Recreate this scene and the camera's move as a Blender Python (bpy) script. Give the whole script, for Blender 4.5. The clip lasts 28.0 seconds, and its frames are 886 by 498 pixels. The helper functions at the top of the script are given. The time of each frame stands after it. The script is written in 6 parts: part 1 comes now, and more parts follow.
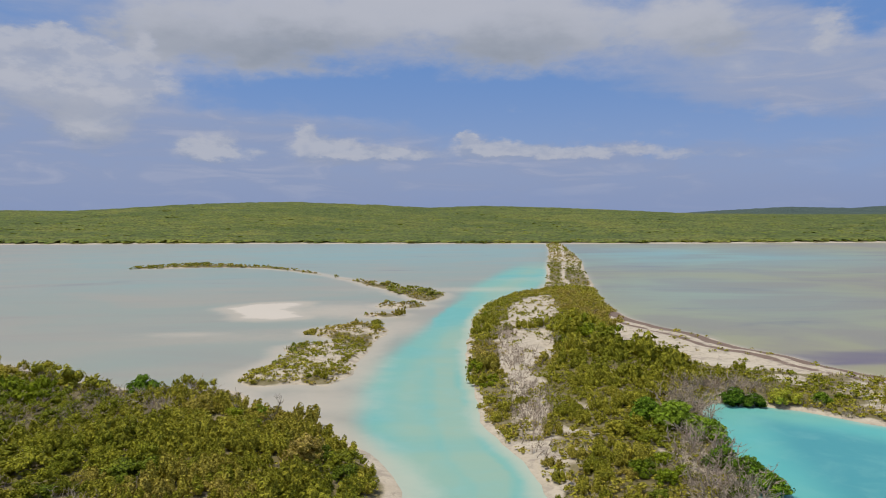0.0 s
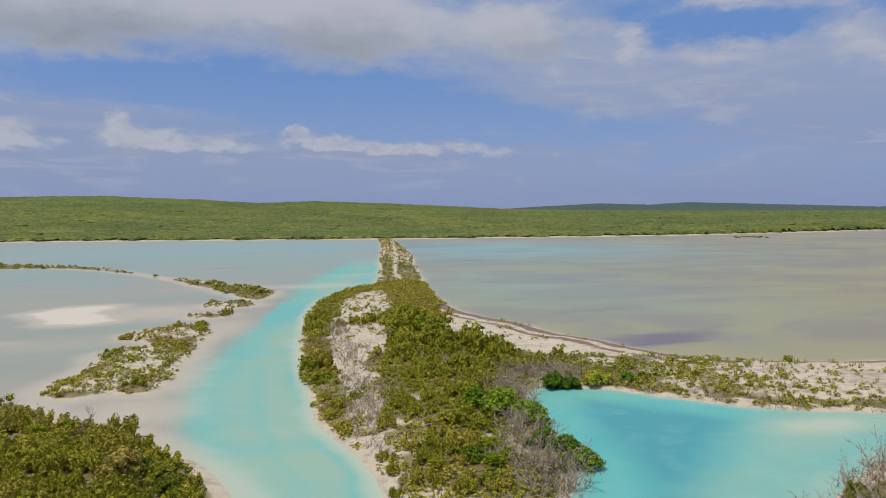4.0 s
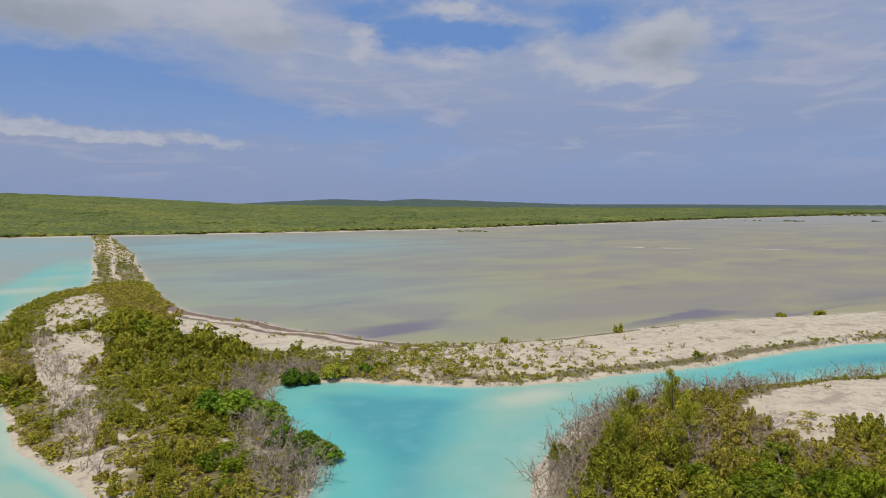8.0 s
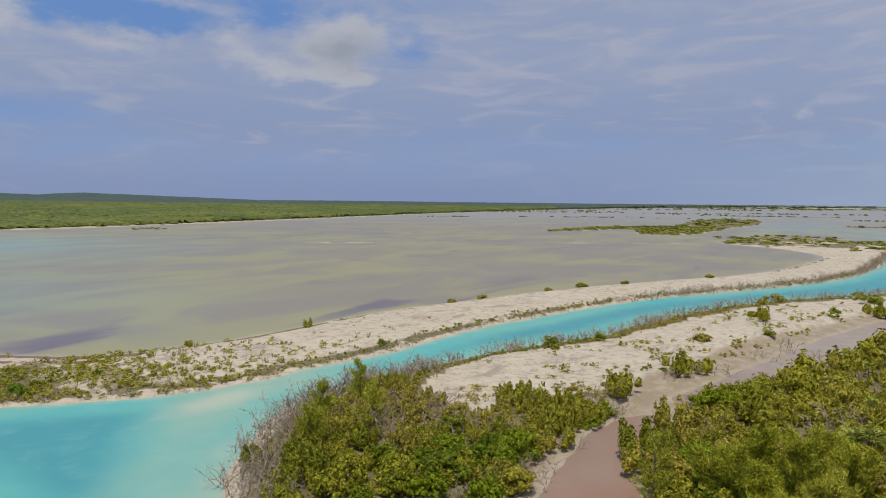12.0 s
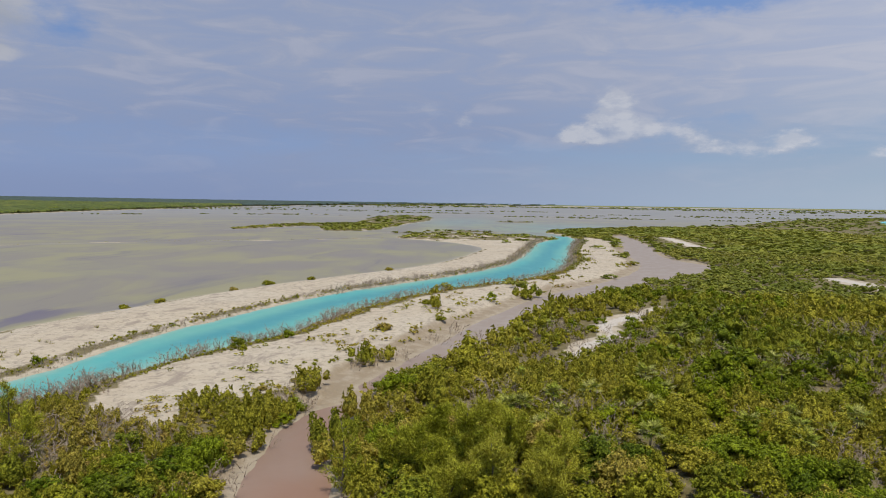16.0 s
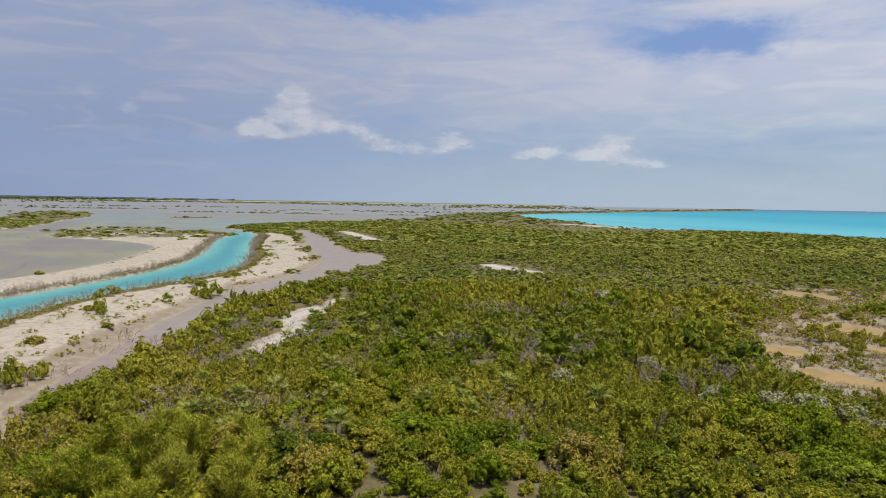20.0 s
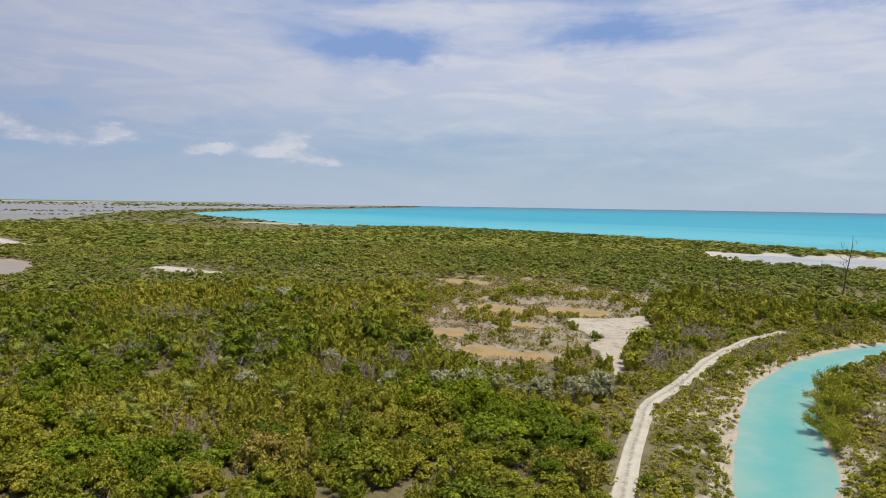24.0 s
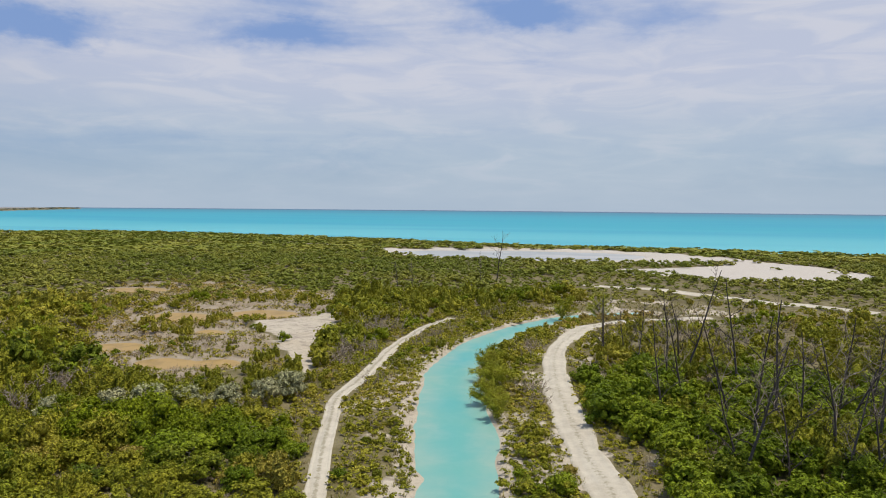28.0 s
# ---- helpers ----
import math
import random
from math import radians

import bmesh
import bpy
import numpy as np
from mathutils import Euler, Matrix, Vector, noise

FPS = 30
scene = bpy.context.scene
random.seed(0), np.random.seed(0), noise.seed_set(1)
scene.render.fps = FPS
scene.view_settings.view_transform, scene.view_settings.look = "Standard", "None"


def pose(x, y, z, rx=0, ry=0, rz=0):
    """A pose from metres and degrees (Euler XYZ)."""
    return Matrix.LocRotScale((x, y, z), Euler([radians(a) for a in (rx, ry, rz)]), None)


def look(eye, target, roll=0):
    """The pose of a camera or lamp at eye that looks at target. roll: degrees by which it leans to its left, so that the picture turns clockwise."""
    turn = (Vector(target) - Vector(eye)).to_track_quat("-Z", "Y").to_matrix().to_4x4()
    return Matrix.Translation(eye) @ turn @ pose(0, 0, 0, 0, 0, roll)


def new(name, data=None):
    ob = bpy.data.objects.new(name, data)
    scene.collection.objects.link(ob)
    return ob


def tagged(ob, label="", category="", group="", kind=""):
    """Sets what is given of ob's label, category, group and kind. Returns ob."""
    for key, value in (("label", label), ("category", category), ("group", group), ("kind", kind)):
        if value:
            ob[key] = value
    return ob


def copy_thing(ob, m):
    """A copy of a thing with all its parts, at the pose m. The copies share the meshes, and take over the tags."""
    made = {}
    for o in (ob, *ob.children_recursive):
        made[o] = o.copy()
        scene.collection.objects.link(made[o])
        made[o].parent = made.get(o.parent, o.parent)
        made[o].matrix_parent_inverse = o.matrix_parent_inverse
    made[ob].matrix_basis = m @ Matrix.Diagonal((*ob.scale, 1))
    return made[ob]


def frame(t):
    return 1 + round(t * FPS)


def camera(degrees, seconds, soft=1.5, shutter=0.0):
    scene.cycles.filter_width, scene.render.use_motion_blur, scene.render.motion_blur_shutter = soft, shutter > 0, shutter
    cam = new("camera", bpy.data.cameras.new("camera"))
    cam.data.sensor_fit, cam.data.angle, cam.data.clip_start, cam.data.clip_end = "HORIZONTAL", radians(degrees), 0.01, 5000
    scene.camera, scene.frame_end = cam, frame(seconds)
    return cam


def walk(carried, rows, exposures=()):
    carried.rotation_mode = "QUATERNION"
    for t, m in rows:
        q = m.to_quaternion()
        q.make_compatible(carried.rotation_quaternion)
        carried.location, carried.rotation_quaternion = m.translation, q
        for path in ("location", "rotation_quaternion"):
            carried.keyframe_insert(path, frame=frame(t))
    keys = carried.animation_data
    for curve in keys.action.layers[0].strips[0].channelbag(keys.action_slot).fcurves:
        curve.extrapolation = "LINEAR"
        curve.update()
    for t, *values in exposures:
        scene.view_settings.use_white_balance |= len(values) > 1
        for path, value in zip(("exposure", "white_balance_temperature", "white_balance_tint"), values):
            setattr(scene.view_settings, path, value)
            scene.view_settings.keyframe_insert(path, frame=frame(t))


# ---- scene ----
import itertools

cam = camera(65.33, 28.0, 0.98)
EYE = 18.0
# seconds, turn to the left, look up, lean to the left (degrees); the eye hovers on one spot
ROWS = [
    (0.0, -0.00, -2.74, -0.47),
    (0.5, -0.87, -2.75, -0.46),
    (1.0, -1.94, -2.78, -0.46),
    (1.5, -3.40, -2.83, -0.45),
    (2.0, -5.03, -2.89, -0.44),
    (2.5, -6.77, -2.96, -0.43),
    (3.0, -8.95, -3.04, -0.42),
    (3.5, -11.33, -3.12, -0.42),
    (5.5, -21.99, -3.46, -0.22),
    (6.0, -24.69, -3.51, -0.17),
    (6.5, -27.31, -3.56, -0.12),
    (7.0, -29.91, -3.60, -0.07),
    (7.5, -32.59, -3.63, -0.02),
    (8.0, -35.48, -3.65, 0.04),
    (8.5, -38.62, -3.68, 0.09),
    (9.0, -41.73, -3.71, 0.15),
    (9.5, -44.82, -3.74, 0.21),
    (10.0, -47.87, -3.77, 0.25),
    (10.5, -50.96, -3.80, 0.28),
    (11.0, -54.26, -3.84, 0.32),
    (11.5, -57.59, -3.86, 0.38),
    (12.0, -60.98, -3.88, 0.44),
    (12.5, -64.26, -3.89, 0.50),
    (14.5, -77.02, -3.85, 0.67),
    (15.0, -80.18, -3.84, 0.70),
    (15.5, -83.40, -3.85, 0.72),
    (16.0, -86.65, -3.87, 0.73),
    (16.5, -89.88, -3.89, 0.74),
    (17.0, -93.12, -3.91, 0.76),
    (17.5, -96.34, -3.93, 0.79),
    (18.0, -99.60, -3.95, 0.83),
    (18.5, -102.86, -3.95, 0.86),
    (19.0, -106.10, -3.95, 0.90),
    (19.5, -109.34, -3.93, 0.92),
    (20.0, -112.60, -3.92, 0.93),
    (20.5, -115.85, -3.91, 0.93),
    (21.0, -119.05, -3.90, 0.95),
    (21.5, -122.29, -3.86, 0.97),
    (23.5, -135.41, -3.74, 0.89),
    (24.0, -138.70, -3.73, 0.87),
    (24.5, -141.98, -3.70, 0.84),
    (25.0, -145.24, -3.66, 0.82),
    (25.5, -148.51, -3.62, 0.82),
    (26.0, -151.75, -3.58, 0.82),
    (26.5, -154.95, -3.54, 0.77),
    (27.0, -158.16, -3.51, 0.69),
    (27.5, -161.38, -3.47, 0.61),
    (28.0, -164.44, -3.41, 0.52),
]
walk(cam, [(t, pose(0, 0, EYE, 90 + p, 0, y) @ pose(0, 0, 0, 0, 0, r)) for t, y, p, r in ROWS], [(0, -0.03), (7, -0.03), (11, -0.06), (12, -0.08), (14.5, -0.08), (16, -0.08), (18, -0.05), (20, 0.0), (24, 0.05), (28, 0.0)])

# ---------------------------------------------------------------- sun and sky
SUN_HEADING, SUN_HEIGHT = 255.0, 73.0
sun = new("sun", bpy.data.lights.new("sun", "SUN"))
sun.data.energy, sun.data.angle, sun.data.color = 3.0, radians(0.6), (1.0, 0.95, 0.86)
_h, _e = radians(SUN_HEADING), radians(SUN_HEIGHT)
SUN_WAY = Vector((math.sin(_h) * math.cos(_e), math.cos(_h) * math.cos(_e), math.sin(_e)))
sun.matrix_world = look(SUN_WAY * 200, (0, 0, 0))


class Nodes:
    """Short hand for node trees."""

    def __init__(self, tree):
        self.tree = tree
        tree.nodes.clear()

    def add(self, kind, **sockets):
        n = self.tree.nodes.new(kind)
        for k, v in sockets.items():
            self.put(n, k, v)
        return n

    def put(self, n, key, v):
        sock = n.inputs[int(key[1:])] if key[0] == "i" and key[1:].isdigit() else n.inputs[key.replace("_", " ")]
        if isinstance(v, bpy.types.NodeSocket):
            self.tree.links.new(v, sock)
        else:
            sock.default_value = v

    def math(self, op, a, b=0.0, c=0.0, clamp=False):
        n = self.add("ShaderNodeMath", i0=a, i1=b, i2=c)
        n.operation, n.use_clamp = op, clamp
        return n.outputs[0]

    def mix(self, fac, a, b, how="MIX"):
        n = self.tree.nodes.new("ShaderNodeMix")
        n.data_type, n.blend_type = "RGBA", how
        for i, v in ((0, fac), (6, a), (7, b)):
            if isinstance(v, bpy.types.NodeSocket):
                self.tree.links.new(v, n.inputs[i])
            else:
                n.inputs[i].default_value = v if i == 0 else (*v, 1)
        return n.outputs[2]

    def step(self, v, lo, hi, a=0.0, b=1.0):
        n = self.add("ShaderNodeMapRange", i0=v, i1=lo, i2=hi, i3=a, i4=b)
        n.interpolation_type = "SMOOTHSTEP"
        return n.outputs[0]

    def noise(self, vec, scale, detail=4.0, rough=0.55, distort=0.0):
        n = self.add("ShaderNodeTexNoise", Vector=vec, Scale=scale, Detail=detail, Roughness=rough, Distortion=distort)
        return n.outputs[0]

    def attr(self, name):
        n = self.add("ShaderNodeAttribute")
        n.attribute_name = name
        return n.outputs["Fac"]

    def scaled(self, vec, x, y, z):
        n = self.add("ShaderNodeVectorMath", i0=vec, i1=(x, y, z))
        n.operation = "MULTIPLY"
        return n.outputs[0]


# clouds: heading, height (degrees), half width, half height, weight
VEIL = [
    (-5, 15, 22, 4, 0.4), (-30, 6.5, 10, 5, 0.75), (25, 9.4, 13, 1.7, 0.75), (26, 12.6, 9, 2.6, 0.5), (-20, 4.5, 14, 2.8, 0.55), (38, 8.4, 14, 2.4, 0.6), (-4, 3.2, 26, 2.0, 0.6), (2, 4.6, 18, 1.0, 0.4), (50, 8, 12, 4, 0.55), (46, 5, 9, 2, 0.35),
    (72, 13, 16, 6, 0.7), (84, 9, 16, 4.5, 0.5), (96, 12.5, 16, 4, 0.7), (118, 11.5, 12, 4, 0.65), (112, 8.5, 24, 3, 0.4), (140, 9.2, 14, 2.4, 0.5),
    (158, 8, 20, 6, 0.75), (190, 10, 18, 8, 0.7), (137, 14.8, 5, 1.0, 0.5), (160, 15.8, 5, 1.0, 0.4),
]
SOFT = [
    (-28.5, 8.8, 4.2, 2.0, 1.0), (-26.6, 6.9, 1.8, 1.4, 0.7),     (-4, 16, 15, 3.2, 1.15), (-18, 13.6, 7, 2.4, 0.9), (8, 14.6, 5.5, 2.6, 1.0), (-23, 13.5, 2.5, 2.0, 0.5), (20.4, 14.2, 4.6, 2.4, 1.1), (29.2, 12.9, 1.8, 1.5, 0.9), (36.8, 15.4, 4.0, 0.9, 0.9), (36.5, 11.4, 4.5, 0.9, 0.7),
    (27, 10.6, 6, 0.9, 0.5), (44.5, 11.9, 2.3, 1.4, 0.8), (52.5, 13.2, 4.2, 2.3, 1.1), (48.5, 10.2, 4, 0.9, 0.85), (54, 10.0, 3, 0.8, 0.8), (50, 7.9, 2.2, 0.5, 0.4), (85.5, 7.6, 1.8, 1.0, 0.45),
]
PUFFS = [
    (-30.2, 12.51, 3.45, 1.00, 1.16), (-28.4, 13.01, 1.08, 0.70, 0.73), (-26.3, 11.75, 1.97, 1.11, 0.95), (-30.6, 9.80, 5.42, 1.81, 1.16), (-27.1, 9.71, 3.45, 2.01, 0.84), (-25.6, 8.20, 2.56, 2.31, 1.05), (-26.8, 6.18, 2.07, 1.21, 0.84), (-22.9, 12.92, 0.89, 1.31, 0.79), (-22.1, 10.26, 2.47, 1.51, 0.53),
    (-19.8, 5.59, 1.38, 1.00, 1.05), (-17.4, 5.91, 1.08, 1.00, 0.95), (-17.9, 4.76, 2.47, 0.60, 0.73), (-14.9, 5.08, 0.99, 0.60, 0.47), (-10.9, 6.65, 0.99, 0.80, 1.05), (-10.3, 5.31, 2.47, 1.00, 1.05), (-7.6, 5.33, 2.07, 1.00, 1.00), (-4.3, 5.15, 1.78, 0.80, 0.95), (-1.3, 4.95, 1.97, 0.65, 0.84),
    (2.1, 6.34, 0.79, 0.60, 1.10), (3.0, 5.37, 1.97, 0.90, 1.05), (5.5, 5.43, 2.07, 0.70, 0.95), (8.7, 5.00, 2.07, 0.75, 0.95), (12.3, 5.00, 2.22, 0.60, 0.84), (15.8, 5.25, 1.58, 0.50, 0.84), (18.8, 4.71, 2.96, 0.50, 0.58), (24.0, 4.58, 3.95, 0.40, 0.42), (88.2, 6.75, 1.18, 0.80, 0.63),
    (100.4, 8.29, 1.58, 1.11, 1.21), (99.6, 6.73, 1.38, 0.80, 1.05), (102.2, 6.07, 2.47, 1.11, 1.05), (97.1, 5.50, 1.28, 0.90, 1.00), (99.2, 5.22, 2.47, 0.70, 0.73), (106.0, 5.57, 1.28, 0.90, 0.73), (107.7, 4.51, 2.47, 0.65, 0.63), (113.3, 5.05, 1.38, 0.70, 1.00), (112.0, 4.17, 2.96, 0.65, 0.63),
    (119.2, 3.94, 1.48, 0.55, 0.73), (121.1, 4.13, 1.23, 0.60, 0.84), (126.4, 5.03, 1.38, 0.80, 0.95), (125.1, 3.97, 2.47, 0.75, 0.79), (127.3, 3.43, 2.47, 0.50, 0.63), (129.7, 3.17, 0.99, 0.30, 0.63),
]
GAPS = [
    (-5, 10.0, 14, 1.5, 0.75), (9, 8.6, 13, 1.9, 0.85), (14.3, 14.2, 1.1, 1.4, 0.9), (20, 6.6, 12, 1.2, 0.7), (29.5, 15.2, 2.5, 0.9, 0.6), (33, 13.6, 3, 1.0, 0.6), (30, 5.5, 9, 1.0, 0.4),
    (38.0, 13.4, 4.5, 0.9, 1.0), (46.5, 14.3, 1.8, 1.0, 0.8), (58.5, 12, 1.6, 2.2, 0.4), (40, 3.5, 16, 1.6, 0.2), (80, 4.0, 20, 2, 0.2),
    (107, 15.6, 6, 1.1, 1.0), (134, 12.3, 6, 1.2, 0.9), (152, 13.6, 5, 1.0, 0.7), (171, 15.4, 5, 1.2, 0.85), (182, 14.5, 4, 1.2, 0.5), (109, 6.6, 3, 0.7, 0.5), (146, 4, 14, 2, 0.2),
]
SHADE = [(-16, 13.0, 11, 1.9, 1.0), (6, 13.2, 7, 1.8, 1.0), (-10, 14, 6, 1.0, 0.4), (21.5, 12.8, 3.6, 1.3, 0.8), (53, 11.9, 3.0, 1.4, 0.9), (31, 5.8, 5, 1.8, 0.5), (-31, 6.3, 8, 1.8, 0.8)]


def build_sky():
    world = bpy.data.worlds.new("sky")
    scene.world = world
    world.use_nodes = True
    n = Nodes(world.node_tree)
    way = n.add("ShaderNodeTexCoord").outputs["Generated"]
    xyz = n.add("ShaderNodeSeparateXYZ", Vector=way)
    x, y, z = xyz.outputs
    turned = n.add("ShaderNodeCombineXYZ", X=x, Y=y, Z=n.math("MULTIPLY", z, 2.2)).outputs[0]
    wob = n.add("ShaderNodeTexNoise", Vector=turned, Scale=15.0, Detail=6.0, Roughness=0.6).outputs["Color"]
    wx, wy, _ = n.add("ShaderNodeSeparateXYZ", Vector=wob).outputs
    deg = 180 / math.pi
    # heading counted from 80 degrees, so that the seam lies far behind the view
    c80, s80 = math.cos(radians(80)), math.sin(radians(80))
    along = n.math("ADD", n.math("MULTIPLY", x, s80), n.math("MULTIPLY", y, c80))
    across = n.math("SUBTRACT", n.math("MULTIPLY", x, c80), n.math("MULTIPLY", y, s80))
    head = n.math("MULTIPLY_ADD", n.math("ARCTAN2", across, along), deg, 80.0)
    height = n.math("MULTIPLY", n.math("ARCSINE", z), deg)
    head_w = n.math("MULTIPLY_ADD", n.math("SUBTRACT", wx, 0.5), 6.5, head)
    height_w = n.math("MULTIPLY_ADD", n.math("SUBTRACT", wy, 0.5), 3.2, height)

    fine_wob = n.add("ShaderNodeTexNoise", Vector=turned, Scale=38.0, Detail=7.0, Roughness=0.62).outputs["Color"]
    fx, fy, _ = n.add("ShaderNodeSeparateXYZ", Vector=fine_wob).outputs
    head_f = n.math("MULTIPLY_ADD", n.math("SUBTRACT", fx, 0.5), 1.9, head)
    height_f = n.math("MULTIPLY_ADD", n.math("SUBTRACT", fy, 0.5), 1.5, height)
    height_up = n.math("ADD", height_f, 0.75)

    def field(blobs, head_w=head_w, height_w=height_w):
        total = None
        for a, e, w, h, k in blobs:
            u = n.math("MULTIPLY_ADD", head_w, 1 / w, -a / w)
            v = n.math("MULTIPLY_ADD", height_w, 1 / h, -e / h)
            q = n.math("MULTIPLY_ADD", u, u, n.math("MULTIPLY", v, v))
            g = n.math("POWER", 0.37, q)
            total = n.math("MULTIPLY_ADD", g, k, total if total is not None else 0.0)
        return total

    full, soft, gaps, shade = field(VEIL), field(SOFT), field(GAPS), field(SHADE)
    cumulus, above = field(PUFFS, head_f, height_f), field(PUFFS, head_f, height_up)
    streaks = n.noise(n.add("ShaderNodeCombineXYZ", X=x, Y=y, Z=n.math("MULTIPLY", z, 5.5)).outputs[0], 3.6, 6.0, 0.55, 0.5)
    puffs = n.noise(turned, 24.0, 6.0, 0.62)
    swell = n.noise(turned, 9.0, 6.0, 0.58)
    thick = n.math("SUBTRACT", n.math("MULTIPLY_ADD", full, 0.85, 0.42), gaps)
    thick = n.math("MULTIPLY_ADD", n.math("SUBTRACT", streaks, 0.5), 1.5, thick)
    thick = n.math("MULTIPLY_ADD", n.math("SUBTRACT", puffs, 0.5), 0.35, thick)
    veil_mask = n.step(thick, 0.0, 0.95, 0.0, 0.9)
    bank = n.math("MULTIPLY_ADD", n.math("SUBTRACT", swell, 0.5), 1.5, soft)
    bank = n.math("MULTIPLY_ADD", n.math("SUBTRACT", puffs, 0.5), 0.5, bank)
    bank_mask = n.step(bank, 0.12, 0.9, 0.0, 0.95)
    rough = n.math("MULTIPLY", n.math("SUBTRACT", puffs, 0.5), 0.9)
    heap = n.math("ADD", rough, cumulus)
    under = n.step(n.math("SUBTRACT", above, cumulus), -0.05, 0.55)
    heap_mask = n.math("MULTIPLY", n.step(heap, 0.22, 0.85), n.math("MULTIPLY_ADD", under, -0.36, 0.82))
    tex = n.add("ShaderNodeTexSky")
    tex.sky_type, tex.sun_disc, tex.sun_elevation, tex.sun_rotation = "NISHITA", False, _e, _h
    tex.air_density, tex.dust_density, tex.ozone_density = 1.3, 1.2, 2.0
    sky = tex.outputs[0]
    side = n.step(head, 62.0, 130.0)
    blue = n.mix(n.step(height, 2.0, 13.0), (2.2, 3.2, 5.9), (1.25, 2.55, 5.7))
    blue = n.mix(side, blue, n.mix(n.step(height, 1.0, 12.0), (3.0, 4.3, 6.0), (2.1, 3.3, 6.3)))
    clear = n.mix(0.85, sky, blue)
    far_side = n.step(head, 84.0, 150.0)
    veil = n.mix(far_side, n.mix(n.step(height, 5.0, 12.0), (2.75, 3.3, 4.9), (3.6, 3.95, 5.1)), n.mix(n.step(height, 4.0, 11.0), (4.85, 5.65, 6.55), (6.3, 6.45, 7.2)))
    wisp = n.noise(n.add("ShaderNodeCombineXYZ", X=x, Y=y, Z=n.math("MULTIPLY", z, 5.0)).outputs[0], 8.0, 5.0, 0.55, 0.8)
    veil = n.mix(n.step(wisp, 0.36, 0.64, 0.5, 0.0), veil, n.mix(0.5, veil, clear))
    veil = n.mix(n.step(wisp, 0.5, 0.72, 0.0, 0.35), veil, n.mix(far_side, (4.9, 5.0, 5.9), (6.2, 6.3, 7.1)))
    light = n.mix(side, (4.6, 4.8, 5.5), (6.3, 6.5, 7.1))
    grey = n.mix(side, (2.75, 3.1, 3.75), (4.0, 4.4, 5.5))
    dim = n.math("MULTIPLY", shade, n.math("MULTIPLY_ADD", swell, 1.0, 0.3), clamp=True)
    bank_col = n.mix(dim, n.mix(n.step(bank, 0.3, 1.1), n.mix(0.45, veil, light), light), grey)
    heap_col = n.mix(n.step(heap, 0.4, 0.95), n.mix(0.4, light, veil), light)
    heap_col = n.mix(n.step(puffs, 0.40, 0.58, 0.45, 0.0), heap_col, n.mix(0.35, veil, grey))
    heap_col = n.mix(n.math("MULTIPLY", under, 0.85), heap_col, n.mix(0.5, veil, grey))
    both = n.mix(veil_mask, clear, veil)
    both = n.mix(bank_mask, both, bank_col)
    both = n.mix(heap_mask, both, heap_col)
    haze = n.mix(side, (2.4, 3.05, 4.9), (4.3, 5.15, 6.2))
    both = n.mix(n.step(height, 0.0, 4.2, 0.75, 0.0), both, haze)
    both = n.mix(n.step(height, -3.0, -0.6), (1.5, 1.6, 1.5), both)
    bg = n.add("ShaderNodeBackground", Color=both, Strength=0.1)
    n.add("ShaderNodeOutputWorld", Surface=bg.outputs[0])


build_sky()

# ---------------------------------------------------------------- plan of the shores (metres east, metres north of the eye)
SPIT_WEST = [(64, 428), (52, 340), (34.7, 232), (24.5, 169), (16.3, 158), (10.1, 143), (5.7, 124), (3.8, 103), (2.8, 83.6), (3.1, 70), (3.1, 60), (4.1, 53.8), (5.4, 49.7), (6.3, 45.2), (6.6, 40), (9, 33)]
SPIT_BASIN = [(14, 34), (18.6, 40.1), (20.2, 43.5), (20.8, 48.2), (21.4, 53.6), (23.5, 61), (26, 64.8), (32.1, 62), (37, 57.2), (43, 52.2), (49, 49.6), (55.6, 48), (65, 45.4), (76, 44), (88, 42.6), (101, 39), (116, 34.8), (131, 28.6), (149, 19), (166, 8.4), (189, -2.3), (219, -11), (273, -18.8), (316, -25.2), (362, -38)]
STRIP_LAGOON = [(380, -30), (400, 0), (391, 34), (343, 44), (315, 18), (278, 1.1), (241, 4.7), (209, 11.7), (187, 20), (168, 31.5), (148, 42.5), (132, 50), (113, 56.5), (98, 61.6), (84, 64.5), (71, 65.6), (59.5, 68), (52, 71), (48.4, 74.7), (45, 80), (43, 87), (40.5, 92), (38.5, 101), (34.3, 111), (32.2, 126), (34.1, 148), (43.1, 206), (57.1, 291), (72, 416), (74, 428)]
MAIN_EAST = [(12.8, -39.9), (14, -25), (17, -8), (21, 12), (25, 25), (28.5, 31), (32.3, 34), (38, 37.2), (44.5, 40), (53, 40.2), (62, 38.6), (74, 34.6), (82, 31), (91, 26.6), (102, 24), (115, 20.6), (133, 12.8), (147, 3), (160, -8), (183, -19), (219, -26.6), (270, -33.2), (324, -43), (364, -46.5)]
MAIN_FAR = [(400, -44), (440, -38), (470, -55), (516, -103), (650, -235), (793, -318), (950, -430), (1240, -700), (1900, -1500), (2900, -2850), (3383, -3406), (3300, -3450), (2300, -2450), (1131, -760), (850, -470), (557, -372), (407, -332), (351, -372), (280, -381), (210, -372), (131, -352), (58, -328), (-6, -322), (-62, -313), (-95, -306), (-220, -285), (-420, -300), (-900, -420), (-2200, -700), (-4600, -1200), (-4600, 500), (-1500, 420), (-500, 230), (-150, 125), (-80, 97), (-55.5, 85.6), (-44.7, 79), (-33, 72)]
